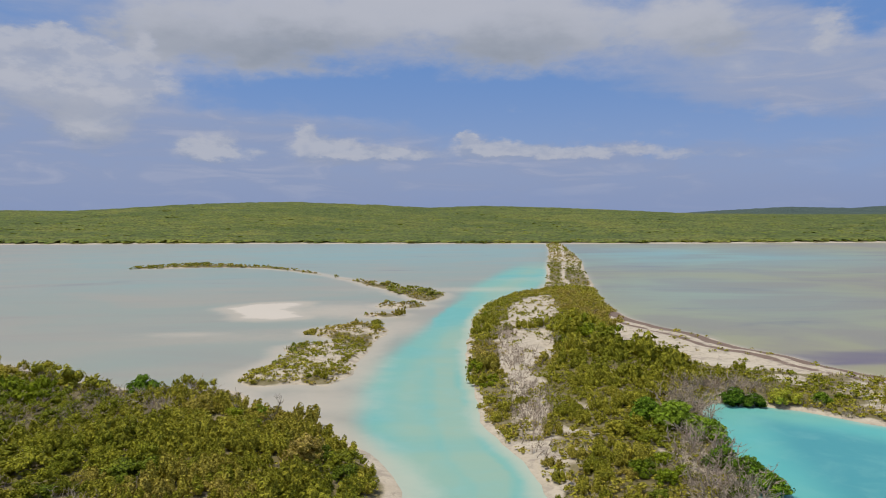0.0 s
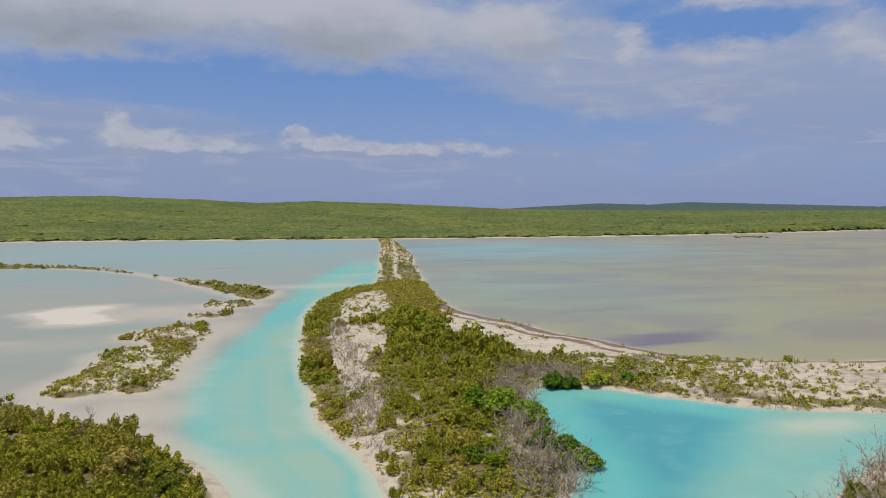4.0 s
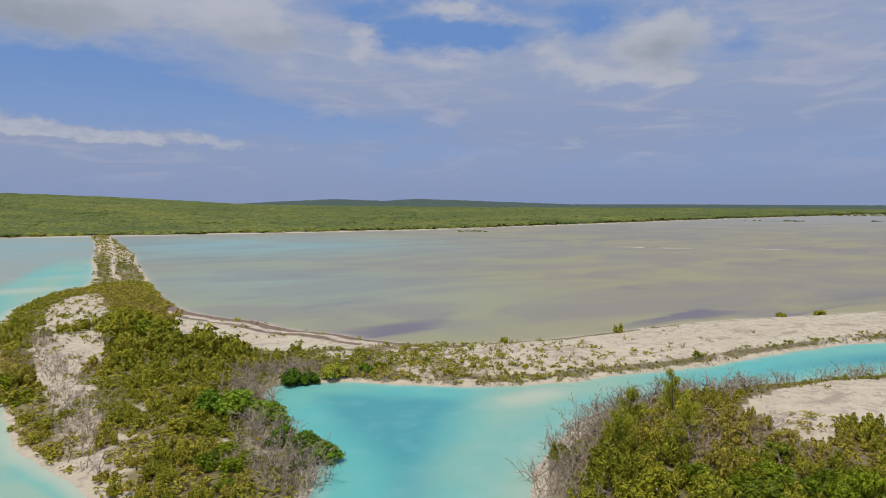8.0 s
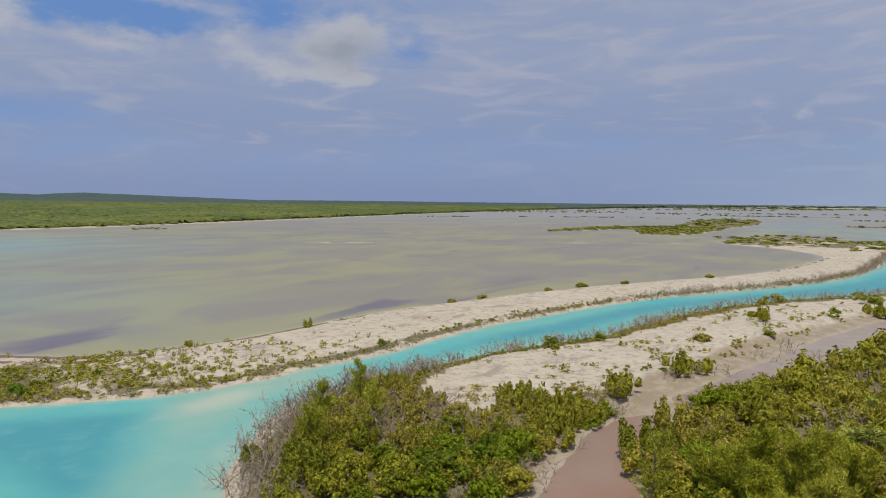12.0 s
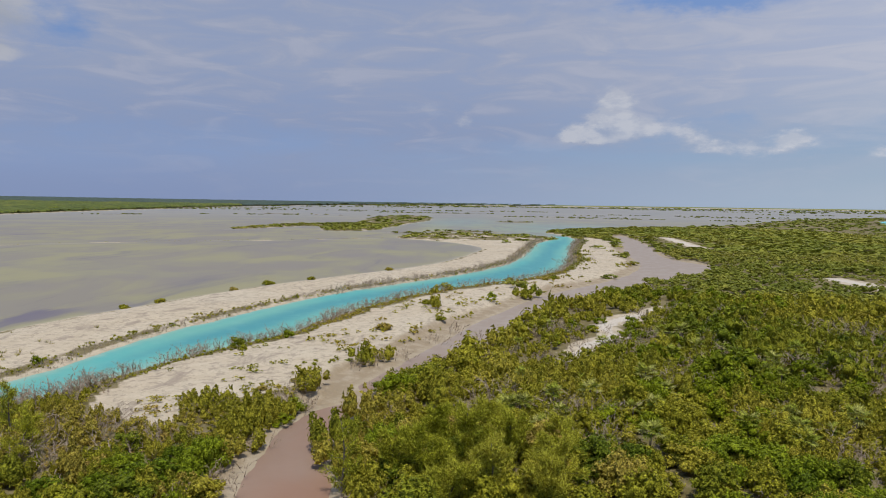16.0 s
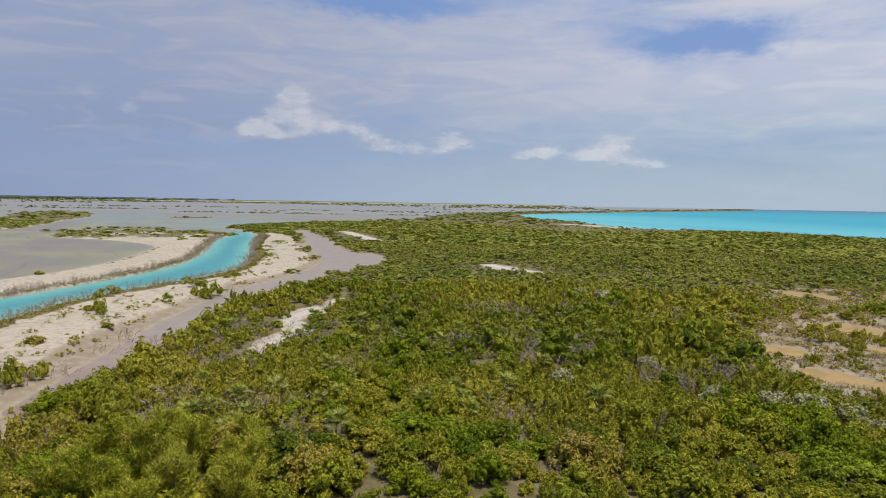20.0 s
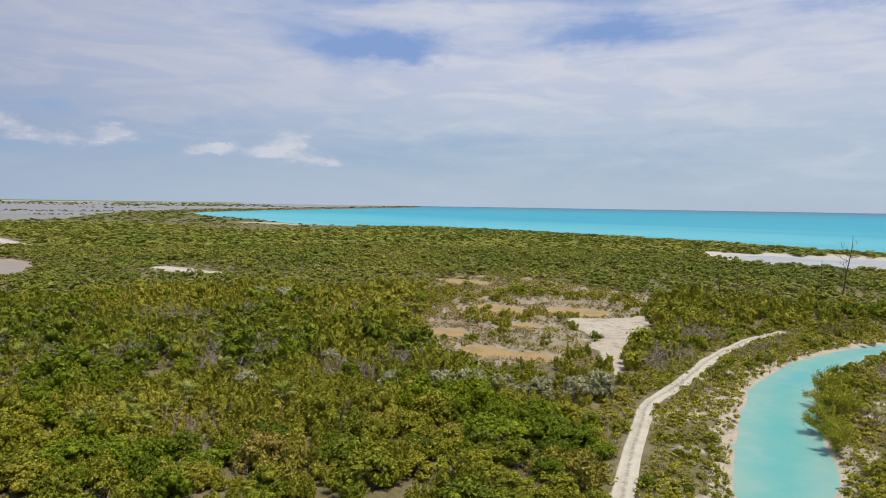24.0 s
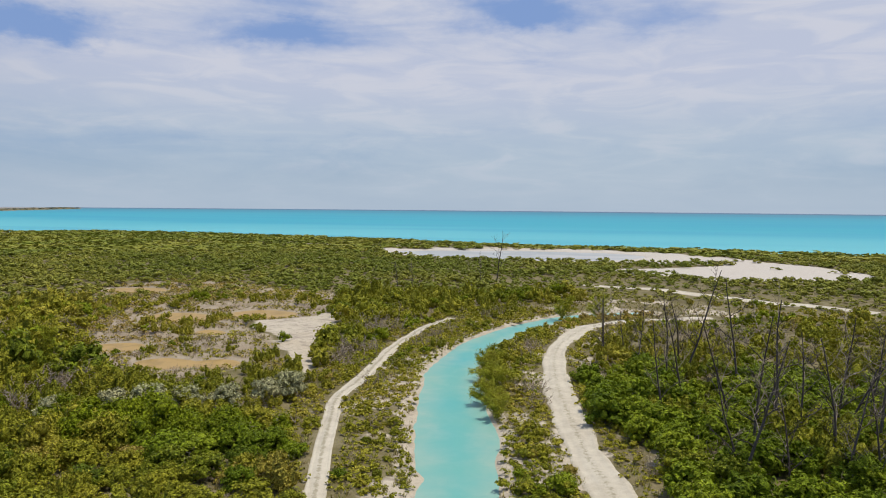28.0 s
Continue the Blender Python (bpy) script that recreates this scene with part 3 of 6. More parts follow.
def water_material(name, kind):
    m, n = material(name)
    pos = n.add("ShaderNodeNewGeometry").outputs["Position"]
    drift = n.noise(n.scaled(pos, 0.5, 1.0, 1.0), 0.045, 5, 0.55, 0.8)
    drift2 = n.noise(n.scaled(pos, 1.0, 0.45, 1.0), 0.02, 4, 0.5, 1.2)
    small = n.noise(pos, 0.35, 4, 0.6, 0.4)
    beige = n.mix(n.step(drift, 0.38, 0.62), (0.265, 0.230, 0.170), (0.325, 0.290, 0.150))
    beige = n.mix(n.step(drift2, 0.45, 0.7, 0.0, 0.6), beige, (0.225, 0.198, 0.190))
    streak = n.noise(n.scaled(pos, 0.25, 1.0, 1.0), 0.05, 6, 0.6, 1.5)
    beige = n.mix(n.step(streak, 0.55, 0.68, 0.0, 0.45), beige, (0.165, 0.15, 0.158))
    grey = n.mix(n.step(drift, 0.30, 0.70), (0.345, 0.318, 0.248), (0.285, 0.315, 0.255))
    grey = n.mix(n.step(streak, 0.46, 0.66, 0.0, 0.4), grey, (0.30, 0.272, 0.228))
    col = n.mix(n.attr("west"), beige, grey)
    col = n.mix(n.math("MULTIPLY", n.attr("teal"), n.step(drift, 0.25, 0.7, 0.45, 1.0)), col, (0.215, 0.385, 0.375))
    col = n.mix(n.step(n.math("MULTIPLY_ADD", n.math("SUBTRACT", streak, 0.5), 2.6, n.attr("violet")), 0.3, 0.8, 0.0, 0.8), col, (0.15, 0.125, 0.165))
    turq = n.attr("turquoise")
    chan = n.mix(n.step(drift, 0.35, 0.65), (0.105, 0.41, 0.375), (0.165, 0.43, 0.35))
    chan = n.mix(n.attr("deep"), chan, (0.075, 0.30, 0.31))
    chan = n.mix(n.math("MULTIPLY", n.attr("pale"), n.step(drift, 0.3, 0.7, 0.55, 1.0)), chan, (0.315, 0.425, 0.300))
    chan = n.mix(n.step(small, 0.45, 0.75, 0.0, 0.25), chan, (0.22, 0.47, 0.42))
    col = n.mix(n.step(n.math("MULTIPLY_ADD", n.math("SUBTRACT", small, 0.5), 0.25, turq), 0.12, 0.85), col, chan)
    shoal = n.math("MULTIPLY_ADD", n.math("SUBTRACT", small, 0.5), 0.5, n.attr("shoal"))
    col = n.mix(n.step(shoal, 0.1, 1.0, 0.0, 0.85), col, n.mix(turq, (0.49, 0.425, 0.32), (0.47, 0.49, 0.36)))
    col = n.mix(n.step(shoal, 0.95, 1.2), col, (0.62, 0.54, 0.42))
    if kind == "sea":
        off = n.attr("offshore")
        sea = n.mix(n.step(off, 0.0, 0.12), (0.13, 0.48, 0.50), (0.03, 0.36, 0.43))
        sea = n.mix(n.step(off, 0.12, 0.7), sea, (0.05, 0.23, 0.30))
        sea = n.mix(n.step(off, 0.72, 1.0, 0.0, 0.85), sea, (0.09, 0.135, 0.21))
        band = n.noise(n.scaled(pos, 0.25, 1.0, 1.0), 0.006, 4, 0.55, 0.5)
        col = n.mix(n.math("MULTIPLY", n.step(band, 0.48, 0.62, 0.0, 0.45), n.step(off, 0.9, 0.6)), sea, (0.012, 0.30, 0.42))
    if kind == "creek":
        col = n.mix(n.step(drift, 0.4, 0.6), (0.30, 0.175, 0.115), (0.27, 0.175, 0.125))
        col = n.mix(n.attr("red"), n.mix(n.step(small, 0.4, 0.7), (0.34, 0.27, 0.21), (0.38, 0.315, 0.255)), col)
    if kind == "pool":
        col = n.mix(n.step(small, 0.4, 0.65), (0.45, 0.29, 0.10), (0.35, 0.23, 0.08))
    if kind == "salt":
        col = n.mix(n.step(drift, 0.4, 0.6), (0.50, 0.48, 0.43), (0.40, 0.41, 0.38))
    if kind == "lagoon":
        # the sky sheen of far water is put into its colour: greyer with distance
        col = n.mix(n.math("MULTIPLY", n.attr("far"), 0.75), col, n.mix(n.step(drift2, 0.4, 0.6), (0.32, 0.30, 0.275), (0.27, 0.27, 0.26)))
    fine = n.noise(n.scaled(pos, 1.0, 1.0, 1.0), 2.2, 3, 0.6)
    b = bumped(n, fine, 0.12, 0.05)
    p = n.add("ShaderNodeBsdfPrincipled", Base_Color=col, Roughness=0.45, IOR=1.33, Normal=b)
    p.inputs["Specular IOR Level"].default_value = 0.14 if kind == "creek" else 0.24
    finish(n, p.outputs[0])
    return m


def leaf_material(name, stops, per_bush, grain_size=9.0, low=0.45, high=1.65):
    """Leaves; stops: colours from the darkest bush to the driest."""
    m, n = material(name)
    leaf = n.add("ShaderNodeNewGeometry").outputs["Random Per Island"]
    tone = n.attr("tone") if per_bush else n.add("ShaderNodeObjectInfo").outputs["Random"]
    ramp = n.add("ShaderNodeValToRGB", Fac=n.math("MULTIPLY_ADD", n.math("SUBTRACT", leaf, 0.5), 0.12, tone))
    e = ramp.color_ramp.elements
    while len(e) < len(stops):
        e.new(0.5)
    for i, c in enumerate(stops):
        e[i].position, e[i].color = i / (len(stops) - 1), (*c, 1)
    pos = n.add("ShaderNodeNewGeometry").outputs["Position"]
    grain = n.noise(pos, grain_size, 3, 0.7)
    shade = n.math("MULTIPLY", n.math("MULTIPLY_ADD", leaf, 0.5, 0.75), n.step(grain, 0.36, 0.64, low, high))
    col = n.mix(1.0, ramp.outputs[0], n.add("ShaderNodeCombineColor", i0=shade, i1=shade, i2=shade).outputs[0], "MULTIPLY")
    d = n.add("ShaderNodeBsdfPrincipled", Base_Color=col, Roughness=0.6, Normal=bumped(n, grain, 0.8, 0.12))
    d.inputs["Specular IOR Level"].default_value = 0.1
    t = n.add("ShaderNodeBsdfTranslucent", Color=col)
    mix = n.add("ShaderNodeMixShader", i0=0.15, i1=d.outputs[0], i2=t.outputs[0])
    finish(n, mix.outputs[0])
    return m


SCRUB = [(0.105, 0.145, 0.010), (0.165, 0.195, 0.013), (0.240, 0.240, 0.017), (0.312, 0.288, 0.022), (0.360, 0.308, 0.034), (0.370, 0.270, 0.062)]
# the scrub's colours for the far bands, made paler to stand for haze
SCRUB_FAR_HAZED = [(0.175, 0.205, 0.026), (0.225, 0.240, 0.032), (0.280, 0.272, 0.040), (0.335, 0.300, 0.052)]


def bark_material(name, a, b):
    m, n = material(name)
    pos = n.add("ShaderNodeNewGeometry").outputs["Position"]
    g = n.noise(n.scaled(pos, 1, 1, 0.25), 14.0, 5, 0.65)
    who = n.add("ShaderNodeObjectInfo").outputs["Random"]
    col = n.mix(n.step(g, 0.3, 0.7), a, b)
    col = n.mix(n.math("MULTIPLY", who, 0.4), col, n.mix(0.5, col, (0.3, 0.27, 0.24)))
    p = n.add("ShaderNodeBsdfPrincipled", Base_Color=col, Roughness=0.9, Normal=bumped(n, g, 0.5, 0.02))
    finish(n, p.outputs[0])
    return m


GROUND = ground_material()
WATER = {k: water_material(k + "_water", k) for k in ("lagoon", "sea", "creek", "pool", "salt")}
LEAF = leaf_material("scrub_leaf", SCRUB, False)
LEAF_MASS = leaf_material("scrub_leaf_massed", SCRUB, True)
LEAF_FAR = leaf_material("scrub_leaf_distant", SCRUB_FAR_HAZED, True, 2.6, 0.68, 1.32)
WOODS = [(0.180, 0.210, 0.030), (0.210, 0.235, 0.034), (0.250, 0.260, 0.040), (0.280, 0.270, 0.048)]
LEAF_WOODS = leaf_material("woodland_leaf", WOODS, True, 0.9, 0.85, 1.15)
LEAF_CANOPY = leaf_material("woodland_canopy", [(0.105, 0.132, 0.020), (0.140, 0.162, 0.024), (0.180, 0.188, 0.029), (0.215, 0.205, 0.036)], True, 0.35, 0.45, 1.5)
# last ridges and far cape: blue distance haze mixed into the leaf colour
LEAF_HILLS_HAZED = leaf_material("hill_leaf_hazed", [(0.080, 0.112, 0.082), (0.098, 0.130, 0.088), (0.120, 0.150, 0.095)], True, 0.9, 0.6, 1.4)
LEAF_MANGROVE = leaf_material("mangrove_leaf", [(0.085, 0.155, 0.010), (0.145, 0.235, 0.014), (0.205, 0.285, 0.018)], False)
LEAF_FEATHER = leaf_material("casuarina_needle", [(0.32, 0.33, 0.025), (0.39, 0.38, 0.035), (0.45, 0.42, 0.05)], False, 6.0)
LEAF_PALM = leaf_material("palm_frond", [(0.18, 0.22, 0.02), (0.26, 0.28, 0.04), (0.33, 0.32, 0.09)], False, 6.0)
LEAF_SILVER = leaf_material("silver_leaf", [(0.36, 0.345, 0.16), (0.43, 0.41, 0.21), (0.40, 0.36, 0.18)], False)
LEAF_GROVE = leaf_material("grove_leaf", [(0.115, 0.158, 0.007), (0.180, 0.228, 0.010), (0.250, 0.290, 0.015)], False)
PLUME = [(0.190, 0.200, 0.016), (0.260, 0.250, 0.020), (0.320, 0.285, 0.027), (0.350, 0.275, 0.048)]
LEAF_PLUME = leaf_material("plume_leaf", PLUME, True)
LEAF_PLUME_ONE = leaf_material("plume_leaf_single", PLUME, False)
LEAF_DARK = leaf_material("glossy_dark_leaf", [(0.120, 0.148, 0.006), (0.190, 0.228, 0.008), (0.270, 0.300, 0.012)], True)
GRASS = leaf_material("dry_grass", [(0.22, 0.22, 0.04), (0.31, 0.27, 0.07), (0.37, 0.295, 0.13)], True, 6.0)
BARK = bark_material("grey_brown_bark", (0.10, 0.075, 0.055), (0.20, 0.165, 0.13))
BARK_DARK = bark_material("dark_dead_bark", (0.040, 0.028, 0.020), (0.105, 0.078, 0.056))
TWIG = bark_material("dry_grey_twig", (0.30, 0.22, 0.145), (0.46, 0.365, 0.265))

# ---------------------------------------------------------------- mesh helpers


def mesh_from(name, verts, faces, mat, attrs=None, flat=False):
    """A mesh from arrays; faces all have the same number of corners."""
    me = bpy.data.meshes.new(name)
    verts, faces = np.asarray(verts, np.float32), np.asarray(faces, np.int32)
    k = faces.shape[1]
    me.vertices.add(len(verts))
    me.vertices.foreach_set("co", verts.ravel())
    me.loops.add(faces.size)
    me.loops.foreach_set("vertex_index", faces.ravel())
    me.polygons.add(len(faces))
    me.polygons.foreach_set("loop_start", np.arange(0, faces.size, k, dtype=np.int32))
    for key, values in (attrs or {}).items():
        a = me.attributes.new(key, "FLOAT", "POINT")
        a.data.foreach_set("value", np.asarray(values, np.float32))
    me.materials.append(mat)
    me.update(calc_edges=True)
    if not flat:
        me.polygons.foreach_set("use_smooth", np.ones(len(faces), bool))
    me.validate()
    return me


def part(name, me, parent, label="", at=None):
    ob = new(name, me)
    ob.parent = parent
    if at is not None:
        ob.matrix_basis = at
    return tagged(ob, label)


def thing(name, label, category, group="", m=None):
    ob = new(name)
    ob.empty_display_size = 0.3
    if m is not None:
        ob.matrix_basis = m
    return tagged(ob, label, category, group)


def rings(lo, hi, count):
    return np.geomspace(lo, hi, count)


def headings(step_in, step_out):
    """Headings in degrees, denser on the side that is open to view."""
    return np.concatenate([np.arange(-37, 201, step_in), np.arange(201, 323, step_out)])


def wheel(radii, heads):
    r, h = np.meshgrid(radii, np.radians(heads), indexing="ij")
    x, y = r * np.sin(h) + 0.3, r * np.cos(h) + 0.2
    nr, nh = r.shape
    i = np.arange(nr * nh).reshape(nr, nh)
    nxt = np.roll(i, -1, 1)
    quads = np.stack([i[:-1], i[1:], nxt[1:], nxt[:-1]], -1).reshape(-1, 4)
    return x.ravel(), y.ravel(), quads


# ---------------------------------------------------------------- ground and water


def dry_patch(x, y):
    """Openings in the near scrub with dead twigs and litter."""
    p = ease(fbm(x, y, 8, 83), 0.60, 0.68)
    for cx, cy, a, b in ((-36, 57, 5, 3), (-22, 66.5, 5, 1.8), (46.5, -24, 3.5, 2.0), (99, -66, 7, 5), (49, 27, 3, 4)):
        p = np.maximum(p, np.exp(-((x - cx) / a) ** 2 - ((y - cy) / b) ** 2) * 1.2)
    return np.clip(p, 0, 1)


def brush_zone(x, y):
    """Leafless thickets at the basin's edge."""
    p = 0 * x
    for cx, cy, a, b in ((17.6, 41.5, 2.4, 5.5), (19.0, 49.5, 1.6, 3.5), (23.0, 61.5, 3.2, 3.0), (28, 67, 5, 1.8)):
        p = np.maximum(p, np.exp(-((x - cx) / a) ** 4 - ((y - cy) / b) ** 4))
    return p


def broken(x, y):
    """Where the far path lies open."""
    return np.maximum(ease(-np.abs(x - 163), -22, -12), ease(x, 270, 290)) * ease(fbm(x, y, 16, 97), 0.26, 0.38)


def cover_at(x, y, s, soil=False):
    """How thickly scrub grows, 0 to 1."""
    patch, tuft = fbm(x, y, 14, 21), fbm(x, y, 4.5, 31)
    m = ease(s["main"], 0.3, 2.5) * (0.84 + 0.35 * patch)
    m = np.where(s["bank"] > 0, 0.10 * ease(patch, 0.55, 0.8) + 0.4 * ease(-s["bank"] + 4.5, 3.0, 4.5) * ease(tuft, 0.35, 0.6), m)
    m = np.where((s["bank"] < 0) & (s["bank"] > -3) & (s["main"] < 6) & (x > 58), 0.8 if soil else 0.06, m)
    if not soil:
        m = np.where((x < np.interp(-y, [36, 60, 84, 112], [-1, 3, 7, 2])) & (y < -30) & (y > -74) & (x > -30) & (s["road"] > 2), m * 0.12, m)
    back = ease(-y, 74, 78) * ease(y, -128, -122) * ease(-x, -9, -4) * ease(s["road"], 2, 4)
    m *= 1 - back * 0.35 * ease(tuft, 0.5, 0.6)
    m *= np.where(x < 60, ease(-s["creek"], 0.1, 1.2), ease(-s["creek"], 0.3, 3.2))
    m *= 1 - ease(s["mud"], -1.0, 2.5) * (1 - 0.85 * ease(tuft, 0.44, 0.58))
    m *= 1 - 0.97 * ease(s["clearing"], -0.5, 1.2)
    m *= 1 - ease(s["salt_sand"], -1.0, 1.5) * (1 - 0.3 * ease(tuft, 0.6, 0.75))
    m *= 1 - ease(s["salt"], -7.0, -3.0)
    m *= 1 - ease(s["pool"], -1.5, 0.2)
    if not soil:
        m *= ease(s["track"], 1.0, 1.7) * (0.75 + 0.25 * ease(s["track"], 2.0, 4))
        m *= ease(s["road"], 1.5, 2.1)
    m *= 1 - ease(-s["path"], -5.0, -3.0) * broken(x, y)
    for cx, cy, a, b in ((455, -320, 50, 13), (135, -290, 45, 5), (60, -300, 40, 4)):
        m *= 1 - np.exp(-((x - cx) / a) ** 4 - ((y - cy) / b) ** 4)
    m *= 1 - ease(-s["gap"], -3.0, -1.4) * (1 - 0.4 * ease(tuft, 0.52, 0.62))
    m = np.where((s["main"] < 4.0) & (x > 24) & (x < 62) & (y > 26), m * (0.7 if soil else 0.12), m)
    strip = (s["south"] < 15) & (s["inner"] > -1)
    m = np.where(strip, m * ((0.3 if soil else 0.35) + 0.5 * ease(tuft, 0.36, 0.55)) * ease(s["main"], 0.4, 1.8), m)
    if not soil:
        m *= 1 - 0.45 * dry_patch(x, y) * (np.hypot(x, y) < 115)
    # the spit: a bare sandy crown on its west side, thick scrub on its east; the strip further on is bare sand
    p = ease(s["spit"], 0.2, 1.6)
    bare = np.maximum(ease(s["crown"] + (tuft - 0.5) * 3, -0.6, 0.7), 0.85 * ease(-s["trail"], -1.2, -0.4) * (y > 150))
    on_spit = ease(-x, -52, -38)
    thick = np.where(y > 150, 0.35 + 0.6 * ease(tuft, 0.3, 0.5), np.where(y < 76, 0.4 + 0.55 * ease(tuft, 0.36, 0.52), 0.62 + 0.38 * ease(tuft, 0.30, 0.5)))
    spit_cover = p * thick * (1 - bare * (1 - np.where(y < 76, 0.45, 0.16) * ease(tuft, 0.48, 0.58)))
    spit_cover *= 1 - ease(x, 25, 29) * (y < 84) * (0.25 if soil else 0.72)
    rim = ease(s["spit"], 0.2, 1.0) * ease(3.6 - s["spit"], 0, 1.2) * (x < np.interp(y, [60, 90, 120, 165], [6.5, 7, 11, 24])) * (y > 70) * 0.85 * ease(tuft, 0.32, 0.45)
    spit_cover = np.maximum(spit_cover, rim)
    spit_cover *= 1 - ease(s["beach"], -0.6, 0.8) * (1 - 0.12 * ease(tuft, 0.62, 0.7))
    # margin towards the channel, then sand
    fringe = ease(3.4 - s["spit"], 0.0, 1.4) * ease(30 - s["east"], 0, 6) * ease(tuft, 0.25, 0.5)
    strip_cover = p * np.maximum((0.8 if soil else 0.12) * fringe, 0.12 * ease(patch, 0.6, 0.75) * ease(tuft, 0.45, 0.6) + 0.8 * ease(x, 300, 340) * ease(tuft, 0.3, 0.5))
    sp = on_spit * spit_cover + (1 - on_spit) * strip_cover
    if not soil:
        sp *= 1 - 0.92 * brush_zone(x, y)
    if not soil:
        sp = sp * 0.85
    isl = ease(s["islets"], -0.3, 0.8) * np.where(y > 140, 0.8, (0.15 + 0.7 * ease(tuft, 0.42, 0.56)) * (1 - 0.7 * ease(s["islets"], 2.2, 3.6)))
    far = ease(s["far_isle"], 0.0, 1.0) * ease(tuft, 0.15, 0.4) * np.where(s["dyke"] < 4, 0.08, 1.0)
    nor = ease(s["north"], 3, 10)
    return np.clip(np.maximum.reduce([m, sp, isl, far, nor]), 0, 1)


BEACH = [(34, 118), (36, 107), (39, 99), (41.5, 91), (44.5, 84), (48, 77)]


def build_ground():
    x, y, quads = wheel(np.concatenate([[0.02, 1, 2], rings(3, 34, 24), rings(35, 260, 200), rings(265, 4900, 130)]), headings(0.4, 2.5))
    s = survey(x, y)
    z = height(x, y, s)
    cover = cover_at(x, y, s, True)
    mud = np.maximum(ease(s["creek"] + 2.5 * (fbm(x, y, 12, 96) - 0.4), -6.0, -1.0) * 0.9, ease(s["mud"], -1, 2) * (1 - ease(s["clearing"], -2, 1)) * 0.9)
    wrack_line = line_distance(BEACH, x, y, reach=40)
    tide = s["spit"] + 1.2 * (lattice(x, y, 7, 87) - 0.5)
    wrack = np.maximum(ease(-np.abs(tide - 2.2), -2.0, -1.0), 0.85 * ease(-np.abs(tide - 5.6), -1.3, -0.4)) * ease(-wrack_line, -13, -8) * (0.72 + 0.4 * lattice(x - y, x + y, 4, 88))
    tread = np.maximum.reduce([ease(-s["path"], -2.0, -1.0) * broken(x, y), ease(-s["gap"], -1.4, -0.4) * 0.7, ease(s["salt_sand"], -1, 1), ease(-np.abs(s["salt"] + 2), -5, -3)])
    me = mesh_from("ground", np.stack([x, y, z], -1), quads[:, ::-1], GROUND, {"cover": cover, "mud": mud, "wrack": wrack, "tread": tread})
    ob = tagged(new("ground", me), "pale coral sand, mud and leaf litter of a low salt-pond coast", "ground", kind="structure")
    return ob


def build_water():
    x, y, quads = wheel(np.concatenate([[0.02], rings(3, 34, 20), rings(35, 260, 150), rings(265, 4900, 100)]), headings(0.55, 2.5))
    s = survey(x, y)
    r, h = np.hypot(x, y), np.degrees(np.arctan2(x, y))
    tq_w = ease(-s["west"], -(6.5 + 0.055 * np.clip(r - 40, 0, 160)), -(1.0 + 0.012 * np.clip(r - 40, 0, 160))) * (1 - ease(y, 190, 300))
    tq_e = ease(-s["east"], -24, -18)
    tq_s = ease(-s["south"], -9, -7)
    tq_w = np.maximum(tq_w, ease(s["spit"], -8.5, -5.0) * (x < np.interp(y, [30, 60, 100, 130, 165], [9, 4, 4, 8, 24])) * ease(y, 25, 40) * (1 - ease(y, 140, 165)))
    turq = np.maximum.reduce([tq_w, np.where(s["spit"] > -60, tq_e, 0) * (1 - ease(y, 66, 74)), tq_s])
    deep = np.where(x > 18, ease(np.maximum(s["land"], -30), -2.5, -6.5), 0) * tq_e * (1 - ease(-s["bar"], -8, -2))
    shoal = np.maximum.reduce([ease(s["land"], -np.where((s["spit"] > -6) & (y > 25), 2.2, 4.5), 0.0) * 0.9 * np.where((s["islets"] > -6) | (s["west"] < 14), 1.0, 0.55), ease(-s["bar"], -7, 0) * 0.22])
    # pale banks in the western lagoon and along the channel's mouth
    for cx, cy, a, b, k in ((-21, 132, 12, 12, 0.95), (-39, 106, 9, 3, 0.75), (4, 168, 30, 7, 0.75), (26, 195, 22, 8, 0.5), (-30, 104, 20, 8, 0.4), (44, 47.2, 6, 2.6, 0.85), (-13, 66, 8, 7, 0.9), (-10, 80, 4, 14, 0.8), (-8, 112, 6, 12, 0.8)):
        shoal = np.maximum(shoal, k * np.exp(-((x - cx) / a) ** 2 - ((y - cy) / b) ** 2))
    bank = inset(smooth(BANK_WEST, True), x, y) + (fbm(x, y, 5, 58) - 0.5) * 3
    shoal = np.maximum(shoal, 1.0 * ease(bank, -6.0, 0.5) + 0.4 * ease(bank, 0.2, 2.6))
    teal = np.zeros_like(x)
    for cx, cy, a, b, k in ((100, 300, 90, 90, 0.9), (60, 160, 40, 60, 0.5), (-20, 340, 160, 120, 0.75), (-70, 200, 60, 40, 0.35), (500, -60, 150, 60, 0.6), (640, 20, 160, 40, 0.5)):
        teal = np.maximum(teal, k * np.exp(-((x - cx) / a) ** 2 - ((y - cy) / b) ** 2))
    violet = np.zeros_like(x)
    for cx, cy, a, b, k in ((54, 86, 11, 6, 0.8), (70, 92, 20, 5, 0.3), (100, 67, 9, 4, 0.6), (290, 230, 120, 25, 0.3)):
        violet = np.maximum(violet, k * np.exp(-((x - cx) / a) ** 2 - ((y - cy) / b) ** 2))
    west = ease(-x + 0.155 * y, -4, 6)
    red = ease(-x, -98, -50) * (0.75 + 0.5 * (lattice(x, y, 5, 99) - 0.5))
    coast = line_distance(smooth(MAIN_FAR[14:28]), x, y)
    offshore = np.clip(coast / 3500, 0, 1)
